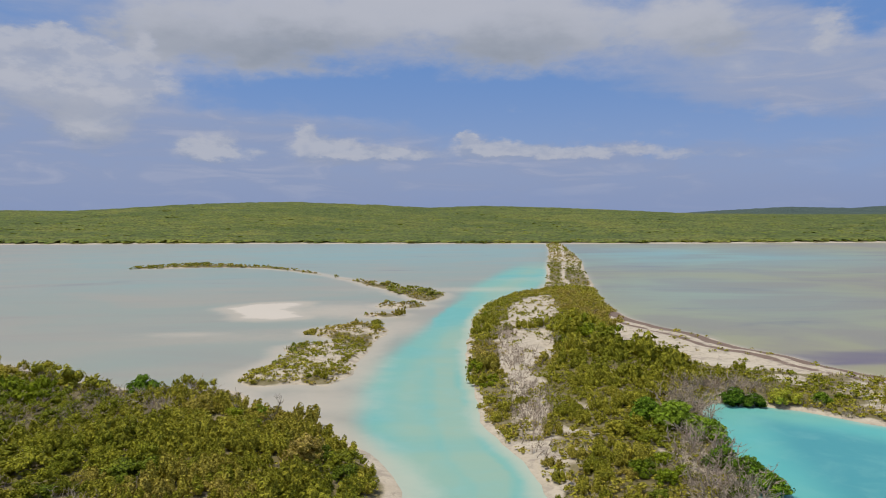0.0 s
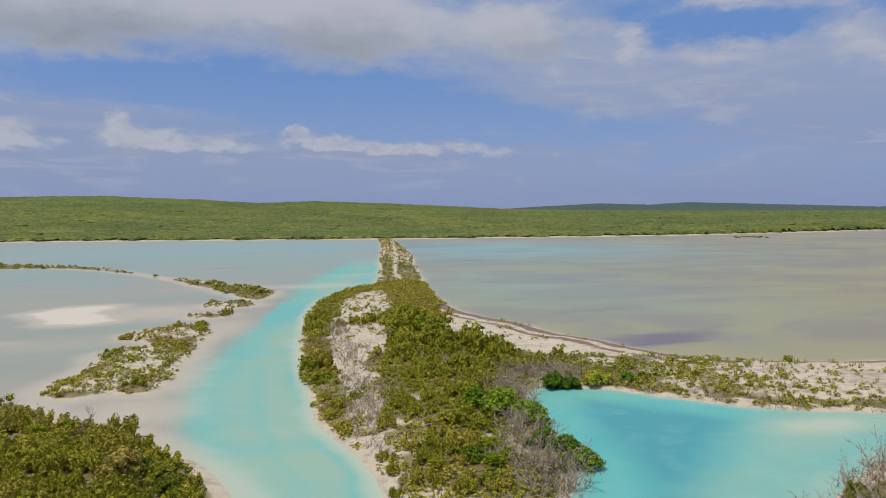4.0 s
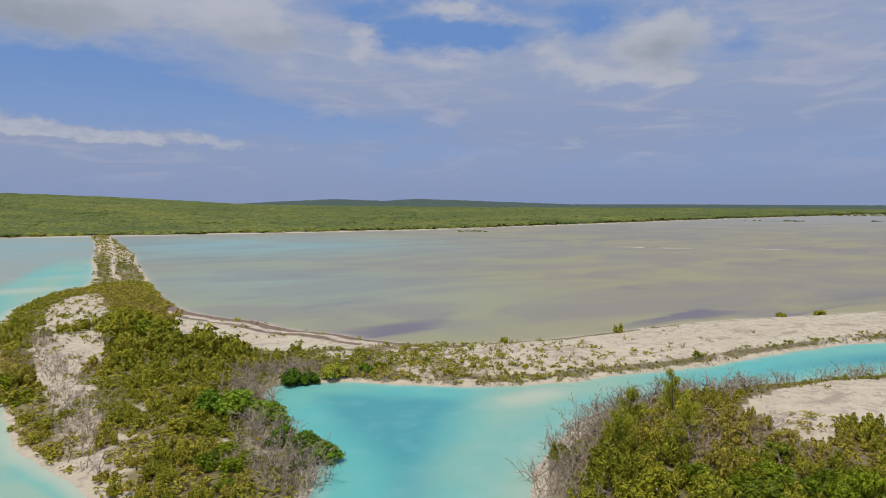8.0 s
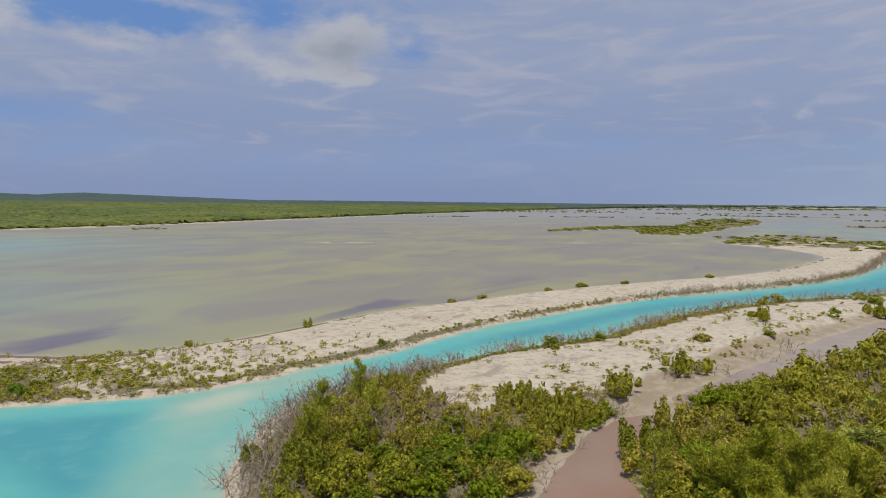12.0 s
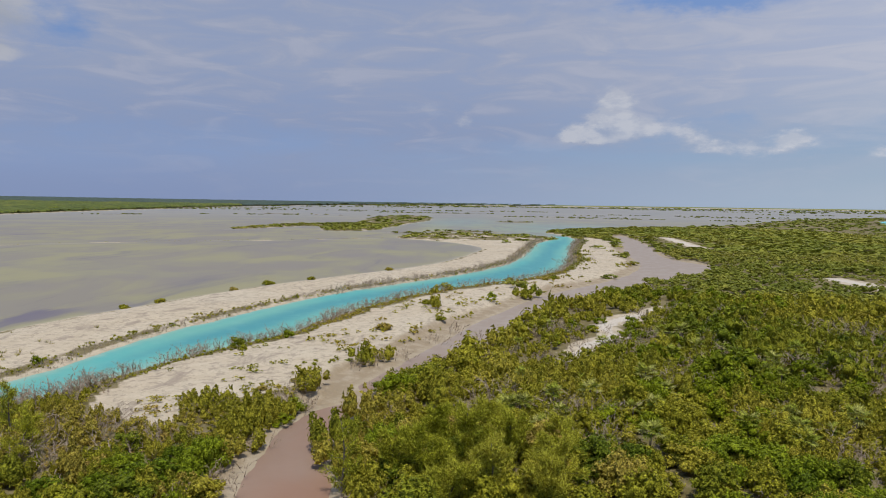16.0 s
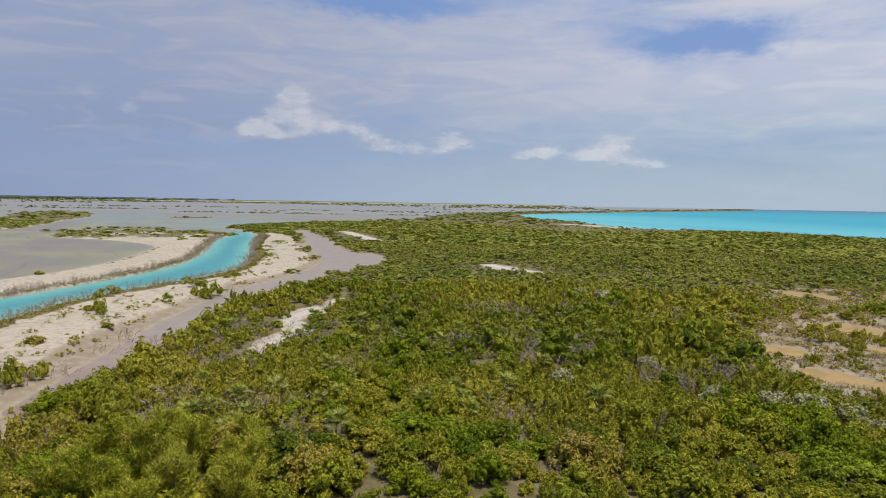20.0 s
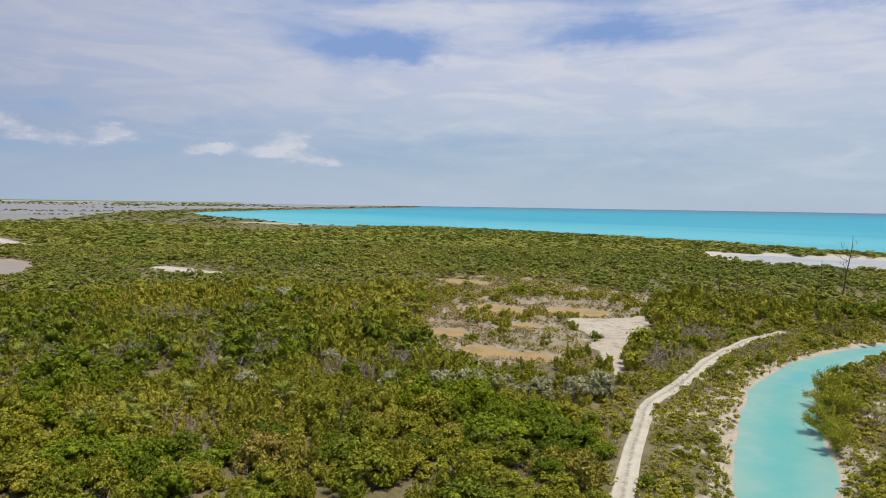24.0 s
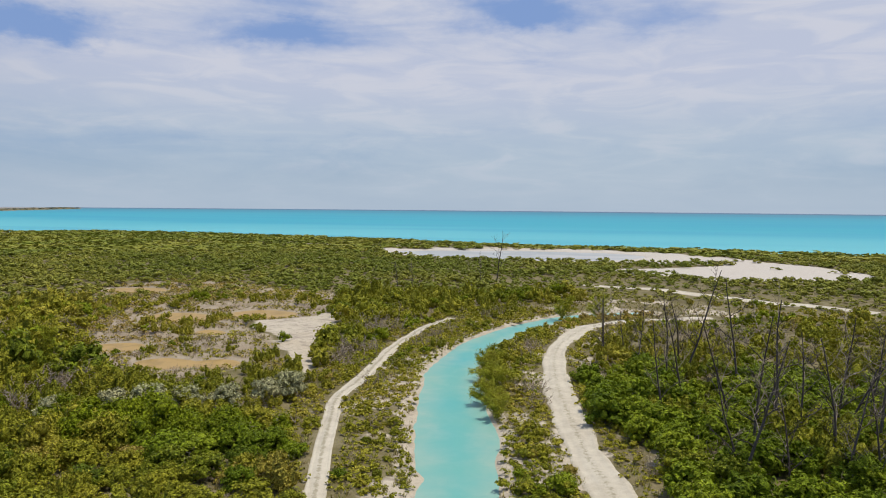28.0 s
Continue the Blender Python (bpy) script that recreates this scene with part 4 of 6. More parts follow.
    pale = np.exp(-((s["west"] + (lattice(x, y, 14, 66) - 0.5) * 3) / (1.9 + 0.016 * r)) ** 2) * 0.9 * ease(y, 20, 42)
    inshore = s["spit"] + (fbm(x, y, 9, 67) - 0.5) * 2.4
    pale = np.maximum(pale, ease(inshore, -5.4, -3.6) * (1 - ease(inshore, -1.6, -0.6)) * (x < np.interp(y, [30, 60, 100, 130], [9, 4, 4, 8])) * ease(y, 25, 38) * (1 - ease(y, 95, 140)))
    pale = np.maximum.reduce([pale, 0.42 * tq_w * ease(y, 20, 40), 0.8 * ease(-s["bar"] + 2 * (lattice(x, y, 6, 68) - 0.5), -8, -1)])
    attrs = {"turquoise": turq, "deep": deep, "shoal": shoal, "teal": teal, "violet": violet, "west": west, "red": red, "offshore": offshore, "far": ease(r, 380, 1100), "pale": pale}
    kind = np.zeros(len(x), int)
    divide = np.interp(x, [400, 407, 557, 850, 1131, 2300, 3383, 5000], [-250, -255, -270, -400, -700, -2100, -3430, -5000])
    kind[(y < divide) & (s["salt"] < -20) & (s["main"] < 30)] = 1
    kind[s["creek"] > -5] = 2
    kind[(s["pool"] > -3)] = 3
    kind[s["salt"] > -10] = 4
    fk = kind[quads].max(1)
    wet = (s["land"][quads] < 8).any(1) | (fk >= 2)
    verts = np.stack([x, y, np.zeros_like(x)], -1)
    names = (("lagoon_water", "milky turquoise channel water running into a grey and olive lagoon", "lagoon"), ("sea_water", "bright turquoise sea reaching to the horizon", "sea"),
             ("creek_water", "shallow reddish-brown water in a muddy creek", "creek"), ("pool_water", "ochre rain pools on the mud flat", "pool"), ("salt_water", "pale grey shallow salt pond behind the beach", "salt"))
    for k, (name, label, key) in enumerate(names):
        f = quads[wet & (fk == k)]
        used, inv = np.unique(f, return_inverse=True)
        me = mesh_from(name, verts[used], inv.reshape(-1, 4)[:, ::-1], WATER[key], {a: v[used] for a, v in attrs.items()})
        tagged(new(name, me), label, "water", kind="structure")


def road_material():
    m, n = material("packed_coral_sand")
    pos = n.add("ShaderNodeNewGeometry").outputs["Position"]
    mid, fine = n.noise(pos, 0.8, 6, 0.65), n.noise(pos, 7.0, 5, 0.7)
    col = n.mix(n.step(mid, 0.35, 0.65), (0.62, 0.545, 0.405), (0.53, 0.455, 0.33))
    col = n.mix(n.step(fine, 0.5, 0.75, 0.0, 0.4), col, (0.36, 0.30, 0.23))
    crown = n.math("MULTIPLY_ADD", n.math("SUBTRACT", n.noise(pos, 2.6, 6, 0.75), 0.5), 2.6, n.attr("grown"))
    col = n.mix(n.step(crown, 0.45, 1.0, 0.0, 0.75), col, (0.31, 0.26, 0.16))
    p = n.add("ShaderNodeBsdfPrincipled", Base_Color=col, Roughness=0.95, Normal=bumped(n, n.math("ADD", mid, fine), 0.5, 0.08))
    finish(n, p.outputs[0])
    return m


ROAD_SAND = road_material()


def build_lane(name, label, line, half, rut, grown):
    """A sandy lane with two wheel ruts, following the ground."""
    p = np.vstack([smooth(line, False, 16)])
    d = unit(np.gradient(p, axis=0))
    side = np.stack([-d[:, 1], d[:, 0]], -1)
    cols = np.linspace(-1, 1, 15)
    rag = half * (1 + 0.3 * (fbm(p[:, 0], p[:, 1], 4.5, 77)[:, None] - 0.5) * 2)
    q = p[:, None] + side[:, None] * (cols[None, :, None] * rag[:, :, None])
    x, y = q[..., 0].ravel(), q[..., 1].ravel()
    off = np.abs(np.tile(cols, len(p))) * half
    z = height(x, y) + 0.10 - 0.07 * np.exp(-((off - rut) / 0.22) ** 2) - 0.12 * ease(off, half * 0.85, half) + (fbm(x, y, 0.7, 78) - 0.5) * 0.05
    g = np.exp(-(off / (rut * 0.5)) ** 2) * grown + 0.75 * ease(off, half * 0.7, half)
    k = len(cols)
    i = np.arange(len(p) * k).reshape(len(p), k)
    f = np.stack([i[:-1, :-1], i[1:, :-1], i[1:, 1:], i[:-1, 1:]], -1).reshape(-1, 4)
    me = mesh_from(name, np.stack([x, y, z], -1), f, ROAD_SAND, {"grown": g})
    return tagged(new(name, me), label, "road", kind="structure")


def unit(v):
    return v / (np.linalg.norm(v, axis=-1, keepdims=True) + 1e-9)


build_ground()
build_water()
build_lane("track", "narrow two-rut sand track with a grassy middle", TRACK, 0.78, 0.48, 0.95)
build_lane("road", "pale sand road curving along the channel", ROAD, 1.38, 0.72, 0.7)
build_lane("road_beyond", "pale sand road behind the scrub", ROAD_FAR, 2.0, 0.8, 0.2)

# ---------------------------------------------------------------- plants: shapes


def leaves(rng, centres, normals, size, long=1.5, loose=0.42):
    """Small three-cornered blades at the centres, facing roughly along the normals."""
    k = len(centres)
    nrm = unit(normals + rng.normal(0, loose, (k, 3)))
    t = unit(np.cross(nrm, rng.normal(0, 1, (k, 3))))
    b = np.cross(nrm, t)
    w = (size * rng.uniform(0.6, 1.3, k))[:, None]
    v = np.stack([centres - t * w * long / 2 - b * w * 0.4, centres + t * w * long / 2, centres + b * w * 0.75 - t * w * 0.2], 1)
    return v.reshape(-1, 3), np.arange(k * 3).reshape(k, 3)


def ico():
    """Corners and faces of a ball of 20 faces."""
    g = (1 + 5 ** 0.5) / 2
    v = [(-1, g, 0), (1, g, 0), (-1, -g, 0), (1, -g, 0), (0, -1, g), (0, 1, g), (0, -1, -g), (0, 1, -g), (g, 0, -1), (g, 0, 1), (-g, 0, -1), (-g, 0, 1)]
    v = unit(np.array(v, float))
    f = [t for t in itertools.combinations(range(12), 3) if max(np.linalg.norm(v[i] - v[j]) for i, j in itertools.combinations(t, 2)) < 1.1]
    f = [t if np.dot(np.cross(v[t[1]] - v[t[0]], v[t[2]] - v[t[0]]), v[t[0]]) > 0 else t[::-1] for t in f]
    return v, np.array(f)


BALL = ico()


def crown_shape(seed, wide, tall, clumps, count, size, low=0.08, core=0.72, loose=0.42):
    """A bush's crown: uneven leafy clumps over a dome, thick within, with a ragged skin of single blades."""
    rng = np.random.default_rng(seed)
    a = np.arange(clumps) * 2.4 + rng.uniform(-0.5, 0.5, clumps)
    e = np.arcsin(np.clip((np.arange(clumps) + rng.uniform(0, 1, clumps)) / clumps, 0, 1))
    reach = rng.uniform(0.42, 0.80, clumps)
    c = np.stack([np.cos(a) * np.cos(e) * wide * reach, np.sin(a) * np.cos(e) * wide * reach, tall * (low + 0.05 + 0.66 * np.sin(e) * reach / 0.7)], -1)
    cr = wide * rng.uniform(0.24, 0.44, clumps) * (8 / max(clumps, 8)) ** 0.2
    which = rng.choice(clumps, count, p=cr ** 2 / (cr ** 2).sum())
    u = unit(rng.normal(0, 1, (count, 3)))
    u[:, 2] = np.where(u[:, 2] < -0.2, -u[:, 2], u[:, 2])
    p = c[which] + u * (cr[which] * (0.72 + 0.55 * rng.uniform(0, 1, count) ** 1.6))[:, None] * np.array([1, 1, 0.9])
    p[:, 2] = np.maximum(p[:, 2], 0.06)
    pieces = [leaves(rng, p, u + np.array([0, 0, 0.25]), size, loose=loose)]
    bv, bf = BALL
    for k in range(clumps if core else 0):
        v = bv * (core * cr[k] * rng.uniform(0.82, 1.12, (len(bv), 1))) * np.array([1, 1, 0.82]) + c[k]
        v[:, 2] = np.maximum(v[:, 2], 0.02)
        pieces.append((v, bf))
    return joined(pieces)


def canopy_shape(seed, clumps, count, size):
    """A far tree's crown: a loose heap of broad blades."""
    rng = np.random.default_rng(seed)
    a, e, reach = rng.uniform(0, 2 * np.pi, clumps), np.arcsin(rng.uniform(0.0, 1.0, clumps)), rng.uniform(0.35, 0.78, clumps)
    c = np.stack([np.cos(a) * np.cos(e) * reach, np.sin(a) * np.cos(e) * reach, 0.13 + 0.88 * np.sin(e) * reach], -1)
    k, u = rng.integers(0, clumps, count), unit(rng.normal(0, 1, (count, 3)))
    u[:, 2] = np.where(u[:, 2] < -0.25, -u[:, 2], u[:, 2])
    p = c[k] + u * (rng.uniform(0.26, 0.46, clumps)[k] * rng.uniform(0.72, 1.08, count))[:, None] * np.array([1, 1, 0.8])
    p[:, 2] = np.maximum(p[:, 2], 0.06)
    return leaves(rng, p, u + np.array([0, 0, 0.35]), size, loose=0.55)


def tube(points, radii, sides=5):
    """A tapered branch along the points."""
    p, r = np.asarray(points, float), np.asarray(radii, float)
    d = unit(np.gradient(p, axis=0))
    ref = np.where(np.abs(d[:, 2:3]) > 0.9, np.array([[1.0, 0, 0]]), np.array([[0, 0, 1.0]]))
    u = unit(np.cross(d, ref))
    w = np.cross(d, u)
    a = np.arange(sides) * 2 * np.pi / sides
    ring = p[:, None] + r[:, None, None] * (np.cos(a)[None, :, None] * u[:, None] + np.sin(a)[None, :, None] * w[:, None])
    i = np.arange(len(p) * sides).reshape(len(p), sides)
    nx = np.roll(i, -1, 1)
    return ring.reshape(-1, 3), np.stack([i[:-1], nx[:-1], nx[1:], i[1:]], -1).reshape(-1, 4)


def joined(pieces):
    vs, fs, n = [], [], 0
    for v, f in pieces:
        vs.append(v)
        fs.append(f + n)
        n += len(v)
    return np.concatenate(vs), np.concatenate(fs)


def limb(rng, start, way, length, radius, bend=0.25, steps=5, droop=0.0, sides=4):
    p, d = [np.array(start, float)], unit(np.array(way, float))
    for _ in range(steps):
        d = unit(d + rng.normal(0, bend, 3) * 0.5 + np.array([0, 0, -droop]))
        p.append(p[-1] + d * length / steps)
    return np.array(p), np.linspace(radius, radius * 0.25, steps + 1)


def stems_shape(seed, wide, tall, count=4):
    rng = np.random.default_rng(seed)
    out = []
    for _ in range(count):
        a = rng.uniform(0, 6.28)
        p, r = limb(rng, (0.15 * math.cos(a), 0.15 * math.sin(a), -0.25), (math.cos(a) * wide, math.sin(a) * wide, tall * 1.1), math.hypot(wide, tall) * rng.uniform(0.5, 0.8), 0.045)
        out.append(tube(p, r, 4))
        for k in (2, 3):
            b = rng.uniform(0, 6.28)
            q, s = limb(rng, p[k], (math.cos(b), math.sin(b), 0.7), wide * 0.5, 0.02, steps=3)
            out.append(tube(q, s, 3))
    return joined(out)


def brush_shape(seed, wide, tall, count, fine=0.022):
    """A tangle of dry twigs: slender forked blades rising from the ground."""
    rng = np.random.default_rng(seed)
    out = []
    for _ in range(count):
        a, d = rng.uniform(0, 6.28), wide * math.sqrt(rng.uniform(0, 0.6))
        p = np.array([d * math.cos(a), d * math.sin(a), -0.08])
        way = unit(np.array([rng.normal(0, 0.45), rng.normal(0, 0.45), 1.0]))
        ln = tall * rng.uniform(0.5, 1.1)
        stack = [(p, way, ln, fine * 1.5, 0)]
        while stack:
            p0, w0, l0, r0, level = stack.pop()
            side = unit(np.cross(w0, rng.normal(0, 1, 3))) * r0
            mid = p0 + w0 * l0 * 0.55 + rng.normal(0, 0.04, 3)
            tip = p0 + w0 * l0 + rng.normal(0, 0.07, 3)
            out.append((np.array([p0 - side, p0 + side, mid]), np.array([[0, 1, 2]])))
            out.append((np.array([mid - side * 0.7, mid + side * 0.7, tip]), np.array([[0, 1, 2]])))
            if level < 2:
                for _k in range(3 if level == 0 else 2):
                    f = rng.uniform(0.3, 0.95)
                    stack.append((p0 + w0 * l0 * f, unit(w0 + rng.normal(0, 0.6, 3)), l0 * 0.5, r0 * 0.65, level + 1))
    return joined(out)


def plume_shape(seed, wide, tall, tufts, count, size):
    """A soft bush of several upright egg-shaped tufts of fine leaves."""
    rng = np.random.default_rng(seed)
    a, d = rng.uniform(0, 6.28, tufts), wide * 0.72 * np.sqrt(rng.uniform(0, 1, tufts))
    high = tall * rng.uniform(0.6, 1.05, tufts) * (1 - 0.3 * d / wide)
    k = rng.integers(0, tufts, count)
    f = rng.uniform(0.12, 1.0, count) ** 0.8
    belly = wide * 0.30 * np.sqrt(np.clip(1.05 - f, 0.02, 1)) * rng.uniform(0.7, 1.12, count)
    b = rng.uniform(0, 6.28, count)
    u = np.stack([np.cos(b), np.sin(b), 0 * b + 0.5], -1)
    at = np.stack([np.cos(a[k]) * d[k] * (1 + 0.3 * f) + np.cos(b) * belly, np.sin(a[k]) * d[k] * (1 + 0.3 * f) + np.sin(b) * belly, high[k] * f + 0.05], -1)
    pieces = [leaves(rng, at, u, size, 2.3)]
    bv, bf = BALL
    for j in range(tufts):
        v = bv * rng.uniform(0.8, 1.1, (len(bv), 1)) * np.array([wide * 0.22, wide * 0.22, high[j] * 0.42])
        pieces.append((v + np.array([math.cos(a[j]) * d[j] * 1.12, math.sin(a[j]) * d[j] * 1.12, high[j] * 0.46]), bf))
    return joined(pieces)


def massed(name, label, category, spots, shapes, mat, seed):
    """Many plants as one sheet of growth: spots are rows of x, y, z, scale, flatness, tone."""
    rng = np.random.default_rng(seed)
    pick = rng.integers(0, len(shapes), len(spots))
    vs, fs, tone, n = [], [], [], 0
    for k, (v, f) in enumerate(shapes):
        q = spots[pick == k]
        if not len(q):
            continue
        a = rng.uniform(0, 6.28, len(q))
        ca, sa = np.cos(a)[:, None], np.sin(a)[:, None]
        sc, fl = q[:, 3:4], q[:, 4:5]
        w = np.stack([(v[None, :, 0] * ca - v[None, :, 1] * sa) * sc + q[:, 0:1], (v[None, :, 0] * sa + v[None, :, 1] * ca) * sc + q[:, 1:2], v[None, :, 2] * sc * fl + q[:, 2:3]], -1)
        vs.append(w.reshape(-1, 3))
        fs.append((f[None] + (np.arange(len(q)) * len(v))[:, None, None]).reshape(-1, f.shape[1]) + n)
        tone.append(np.repeat(q[:, 5], len(v)))
        n += len(q) * len(v)
    me = mesh_from(name, np.concatenate(vs), np.concatenate(fs), mat, {"tone": np.concatenate(tone)}, flat=True)
    return tagged(new(name, me), label, category, kind="stuff")

# ---------------------------------------------------------------- plants: where they grow


def spots_in(lo, hi, gap, seed, far_side=0.35):
    """Places for bushes between two distances from the middle of the plan, thinned by the cover."""
    rng = np.random.default_rng(seed)
    g = np.arange(-hi, hi, gap)
    x, y = (a.ravel() for a in np.meshgrid(g, g))
    x, y = x + rng.uniform(-0.5, 0.5, x.size) * gap, y + rng.uniform(-0.5, 0.5, y.size) * gap
    r, h = np.hypot(x, y), (np.degrees(np.arctan2(x, y)) + 40) % 360
    ok = (r > lo) & (r < hi) & ((h < 242) | (rng.uniform(0, 1, x.size) < far_side))
    x, y = x[ok], y[ok]
    s = survey(x, y)
    c = cover_at(x, y, s)
    ok = rng.uniform(0, 1, x.size) < c
    x, y, c = x[ok], y[ok], c[ok]
    s = {k: v[ok] for k, v in s.items()}
    z = height(x, y, s)
    ok = z > -0.02
    return x[ok], y[ok], z[ok], {k: v[ok] for k, v in s.items()}, c[ok], rng


def size_of(x, y, s, rng):
    """Height factor of the scrub from place to place."""
    h = 0.40 + 0.85 * fbm(x, y, 18, 41) + 0.7 * rng.uniform(0, 1, x.size) ** 2
    low = (s["spit"] > 0) & (x > 30) & (y < 110) | (s["bank"] > -3) & (s["main"] < 8) & (x > 55) 
    h = np.where(low, h * 0.55, h)
    h = np.where(s["islets"] > 0, h * np.where(y > 140, 0.7, 0.4), h)
    h = np.where((s["main"] > 0) & (x > 28) & (x < 62) & (y > 18), h * 0.9, h)
    h = np.where((s["main"] > 0) & (x < 6) & (y < -35) & (s["road"] > 1.5) & (y > -78), h * 1.45, h)
    h = np.where((s["mud"] > 0) | (s["south"] < 14) & (s["inner"] > 0), h * 0.55, h)
    h = np.where((s["track"] < 5) | (s["road"] < 5), h * 0.75, h)
    h = np.where((y < -120) & (s["road"] < 20), h * 0.4, h)
    h = np.where((s["path"] < 14) & (broken(x, y) > 0.3), h * 0.35, h)
    h = np.where((x > 350) & (x < 520) & (y < -225) & (y > -335), h * 0.3, h)
    h = np.where((s["spit"] > 0) & (y > 112), h * 0.4, h)
    h = np.where(s["gap"] < 8, h * 0.6, h)
    h = np.where((x < 0) & (y > 56), h * 0.75, h)
    h = np.where((x > 27) & (x < 62) & (y < -48) & (y > -68) & (y < -30 - 0.55 * x), h * 0.6, h)
    h = np.where((y < -74) & (y > -128) & (x < 8), h * 0.7, h)
    h = np.where((s["spit"] > 0) & (y < 160), h * np.where(x < 12, 0.6, np.where(y < 72, 0.75, np.where(y < 102, 0.85, 0.8))), h)
    return h


def tone_of(x, y, rng):
    """0 dark green, 1 dry ochre; the spit, the islets and the knoll beside the basin are drier."""
    t = 0.5 * ease(fbm(x, y, 20, 51), 0.25, 0.75) + 0.16 * ease(fbm(x, y, 60, 53), 0.3, 0.7) + 0.24 * rng.uniform(0, 1, x.size) ** 1.4 + 0.05
    dry = 0.08 * ease(y, 34, 44) * ease(x, 0, 4) + 0.2 * ease(y, 36, 44) * ease(-x, 0, 4)
    dry = dry + 0.5 * np.exp(-((x - 46) / 8) ** 2 - ((y - 29) / 6) ** 2)
    dry = dry + 0.3 * ease(-y, 72, 80) * ease(-x, -12, 0) * ease(y, -170, -140)
    return np.clip(t + dry * (np.hypot(x, y) < 420), 0, 0.88)


PLUME_SHAPES = [plume_shape(180 + i, 1.05, 1.3, 10, 420, 0.10) for i in range(6)]
PLUME_MID = [plume_shape(190 + i, 1.05, 1.25, 8, 130, 0.17) for i in range(6)]


def kinds_of(x, y, rng):
    """Which plant grows where: 0 mixed scrub, 1 soft upright plumes, 2 glossy dark bushes."""
    a = fbm(x, y, 14, 141) + rng.normal(0, 0.07, x.size)
    b = fbm(x, y, 9, 151) + rng.normal(0, 0.06, x.size)
    return np.where(a > 0.52, 1, np.where(b > 0.60, 2, 0))


NEAR_SHAPES = [crown_shape(100 + i, 1.0, 1.2, 12, 640, 0.09) for i in range(8)]
MID_SHAPES = [crown_shape(120 + i, 1.0, 1.15, 6, 150, 0.17) for i in range(8)]
FAR_SHAPES = [crown_shape(140 + i, 1.0, 1.1, 3, 66, 0.23) for i in range(8)]
BANK_SHAPES = [crown_shape(150 + i, 1.0, 1.1, 2, 54, 0.23) for i in range(8)]
HILL_SHAPES = [canopy_shape(165 + i, 6, 20, 0.66) for i in range(8)]
HORIZON_SHAPES = [crown_shape(160 + i, 1.0, 1.0, 5, 19, 0.66, core=0, loose=0.8) for i in range(8)]


def rows_of(x, y, z, scale, flat, tone):
    return np.stack([x, y, z - 0.05, scale, flat, tone], -1)


def build_scrub():
    x, y, z, s, c, rng = spots_in(1.5, 72, 1.9, 11, 0.2)
    h = size_of(x, y, s, rng)
    r, head = np.hypot(x, y), np.degrees(np.arctan2(x, y))
    thin = (r > 38) | (rng.uniform(0, 1, x.size) < 0.4)
    # nearest belt in the open: single bushes
    belt = (r > 41) & (r < 62) & thin & (((head + 40) % 360) < 240) & (s["bank"] < 0.5)
    order = np.argsort(r + 1000 * ~belt)[:290]
    single = np.zeros(x.size, bool)
    single[order] = True
    single &= belt
    rest = thin & ~single
    sc = 1.25 * h * rng.uniform(0.85, 1.25, x.size)
    tone = tone_of(x, y, rng)
    kind = kinds_of(x, y, rng)
    up = rng.uniform(0.75, 1.3, x.size) * np.where(x < 30, 0.85, 1.0)
    spots = rows_of(x, y, z, sc, up, tone)
    massed("near_scrub", "low evergreen coastal scrub, olive green with dry brown patches", "scrub", spots[rest & (kind == 0)], NEAR_SHAPES, LEAF_MASS, 1)
    massed("plume_scrub", "soft yellow-green scrub with upright feathery sprays", "scrub", spots[rest & (kind == 1)], PLUME_SHAPES, LEAF_PLUME, 21)
    massed("glossy_scrub", "glossy dark green bushes among the paler scrub", "scrub", spots[rest & (kind == 2)], NEAR_SHAPES, LEAF_DARK, 22)
    models = []
    for i in range(9):
        wide, tall = 1.0, 1.15
        b = thing("shrub", "leafy olive-green coastal shrub growing in sandy soil", "shrub", "shrubs of the near scrub", pose(0, 0, -60))
        part("trunk", mesh_from("trunk", *stems_shape(300 + i, wide * 0.8, tall * 0.8), BARK), b)
        part("crown", mesh_from("crown", *crown_shape(200 + i, wide, tall, 18, 1000, 0.085), LEAF, flat=True), b)
        models.append(b)
    plumes, dark = [], []
    for i in range(5):
        b = thing("feathery_shrub", "soft yellow-green shrub with upright feathery sprays", "shrub", "feathery shrubs of the near scrub", pose(0, 0, -60))
        part("trunk", mesh_from("trunk", *stems_shape(330 + i, 0.8, 0.9), BARK), b)
        part("crown", mesh_from("crown", *plume_shape(230 + i, 1.05, 1.3, 11, 950, 0.078), LEAF_PLUME_ONE, flat=True), b)
        plumes.append(b)
        b = thing("glossy_shrub", "glossy dark green shrub among paler scrub", "shrub", "glossy shrubs of the near scrub", pose(0, 0, -60))
        part("trunk", mesh_from("trunk", *stems_shape(340 + i, 0.8, 0.9), BARK), b)
        part("crown", mesh_from("crown", *crown_shape(240 + i, 1.0, 1.15, 18, 920, 0.09), LEAF_GROVE, flat=True), b)
        dark.append(b)
    for i, k in enumerate(np.nonzero(single)[0]):
        src = models[i % 9] if kind[k] == 0 else plumes[i % 5] if kind[k] == 1 else dark[i % 5]
        m = pose(x[k], y[k], z[k], 0, 0, rng.uniform(0, 360)) @ Matrix.Diagonal((sc[k], sc[k], sc[k] * up[k], 1))
        place(src, m)
    for b in (*models, *plumes, *dark):
        remove(b)

    x, y, z, s, c, rng = spots_in(72, 135, 2.3, 12, 0.1)
    h = size_of(x, y, s, rng)
    kind = kinds_of(x, y, rng)
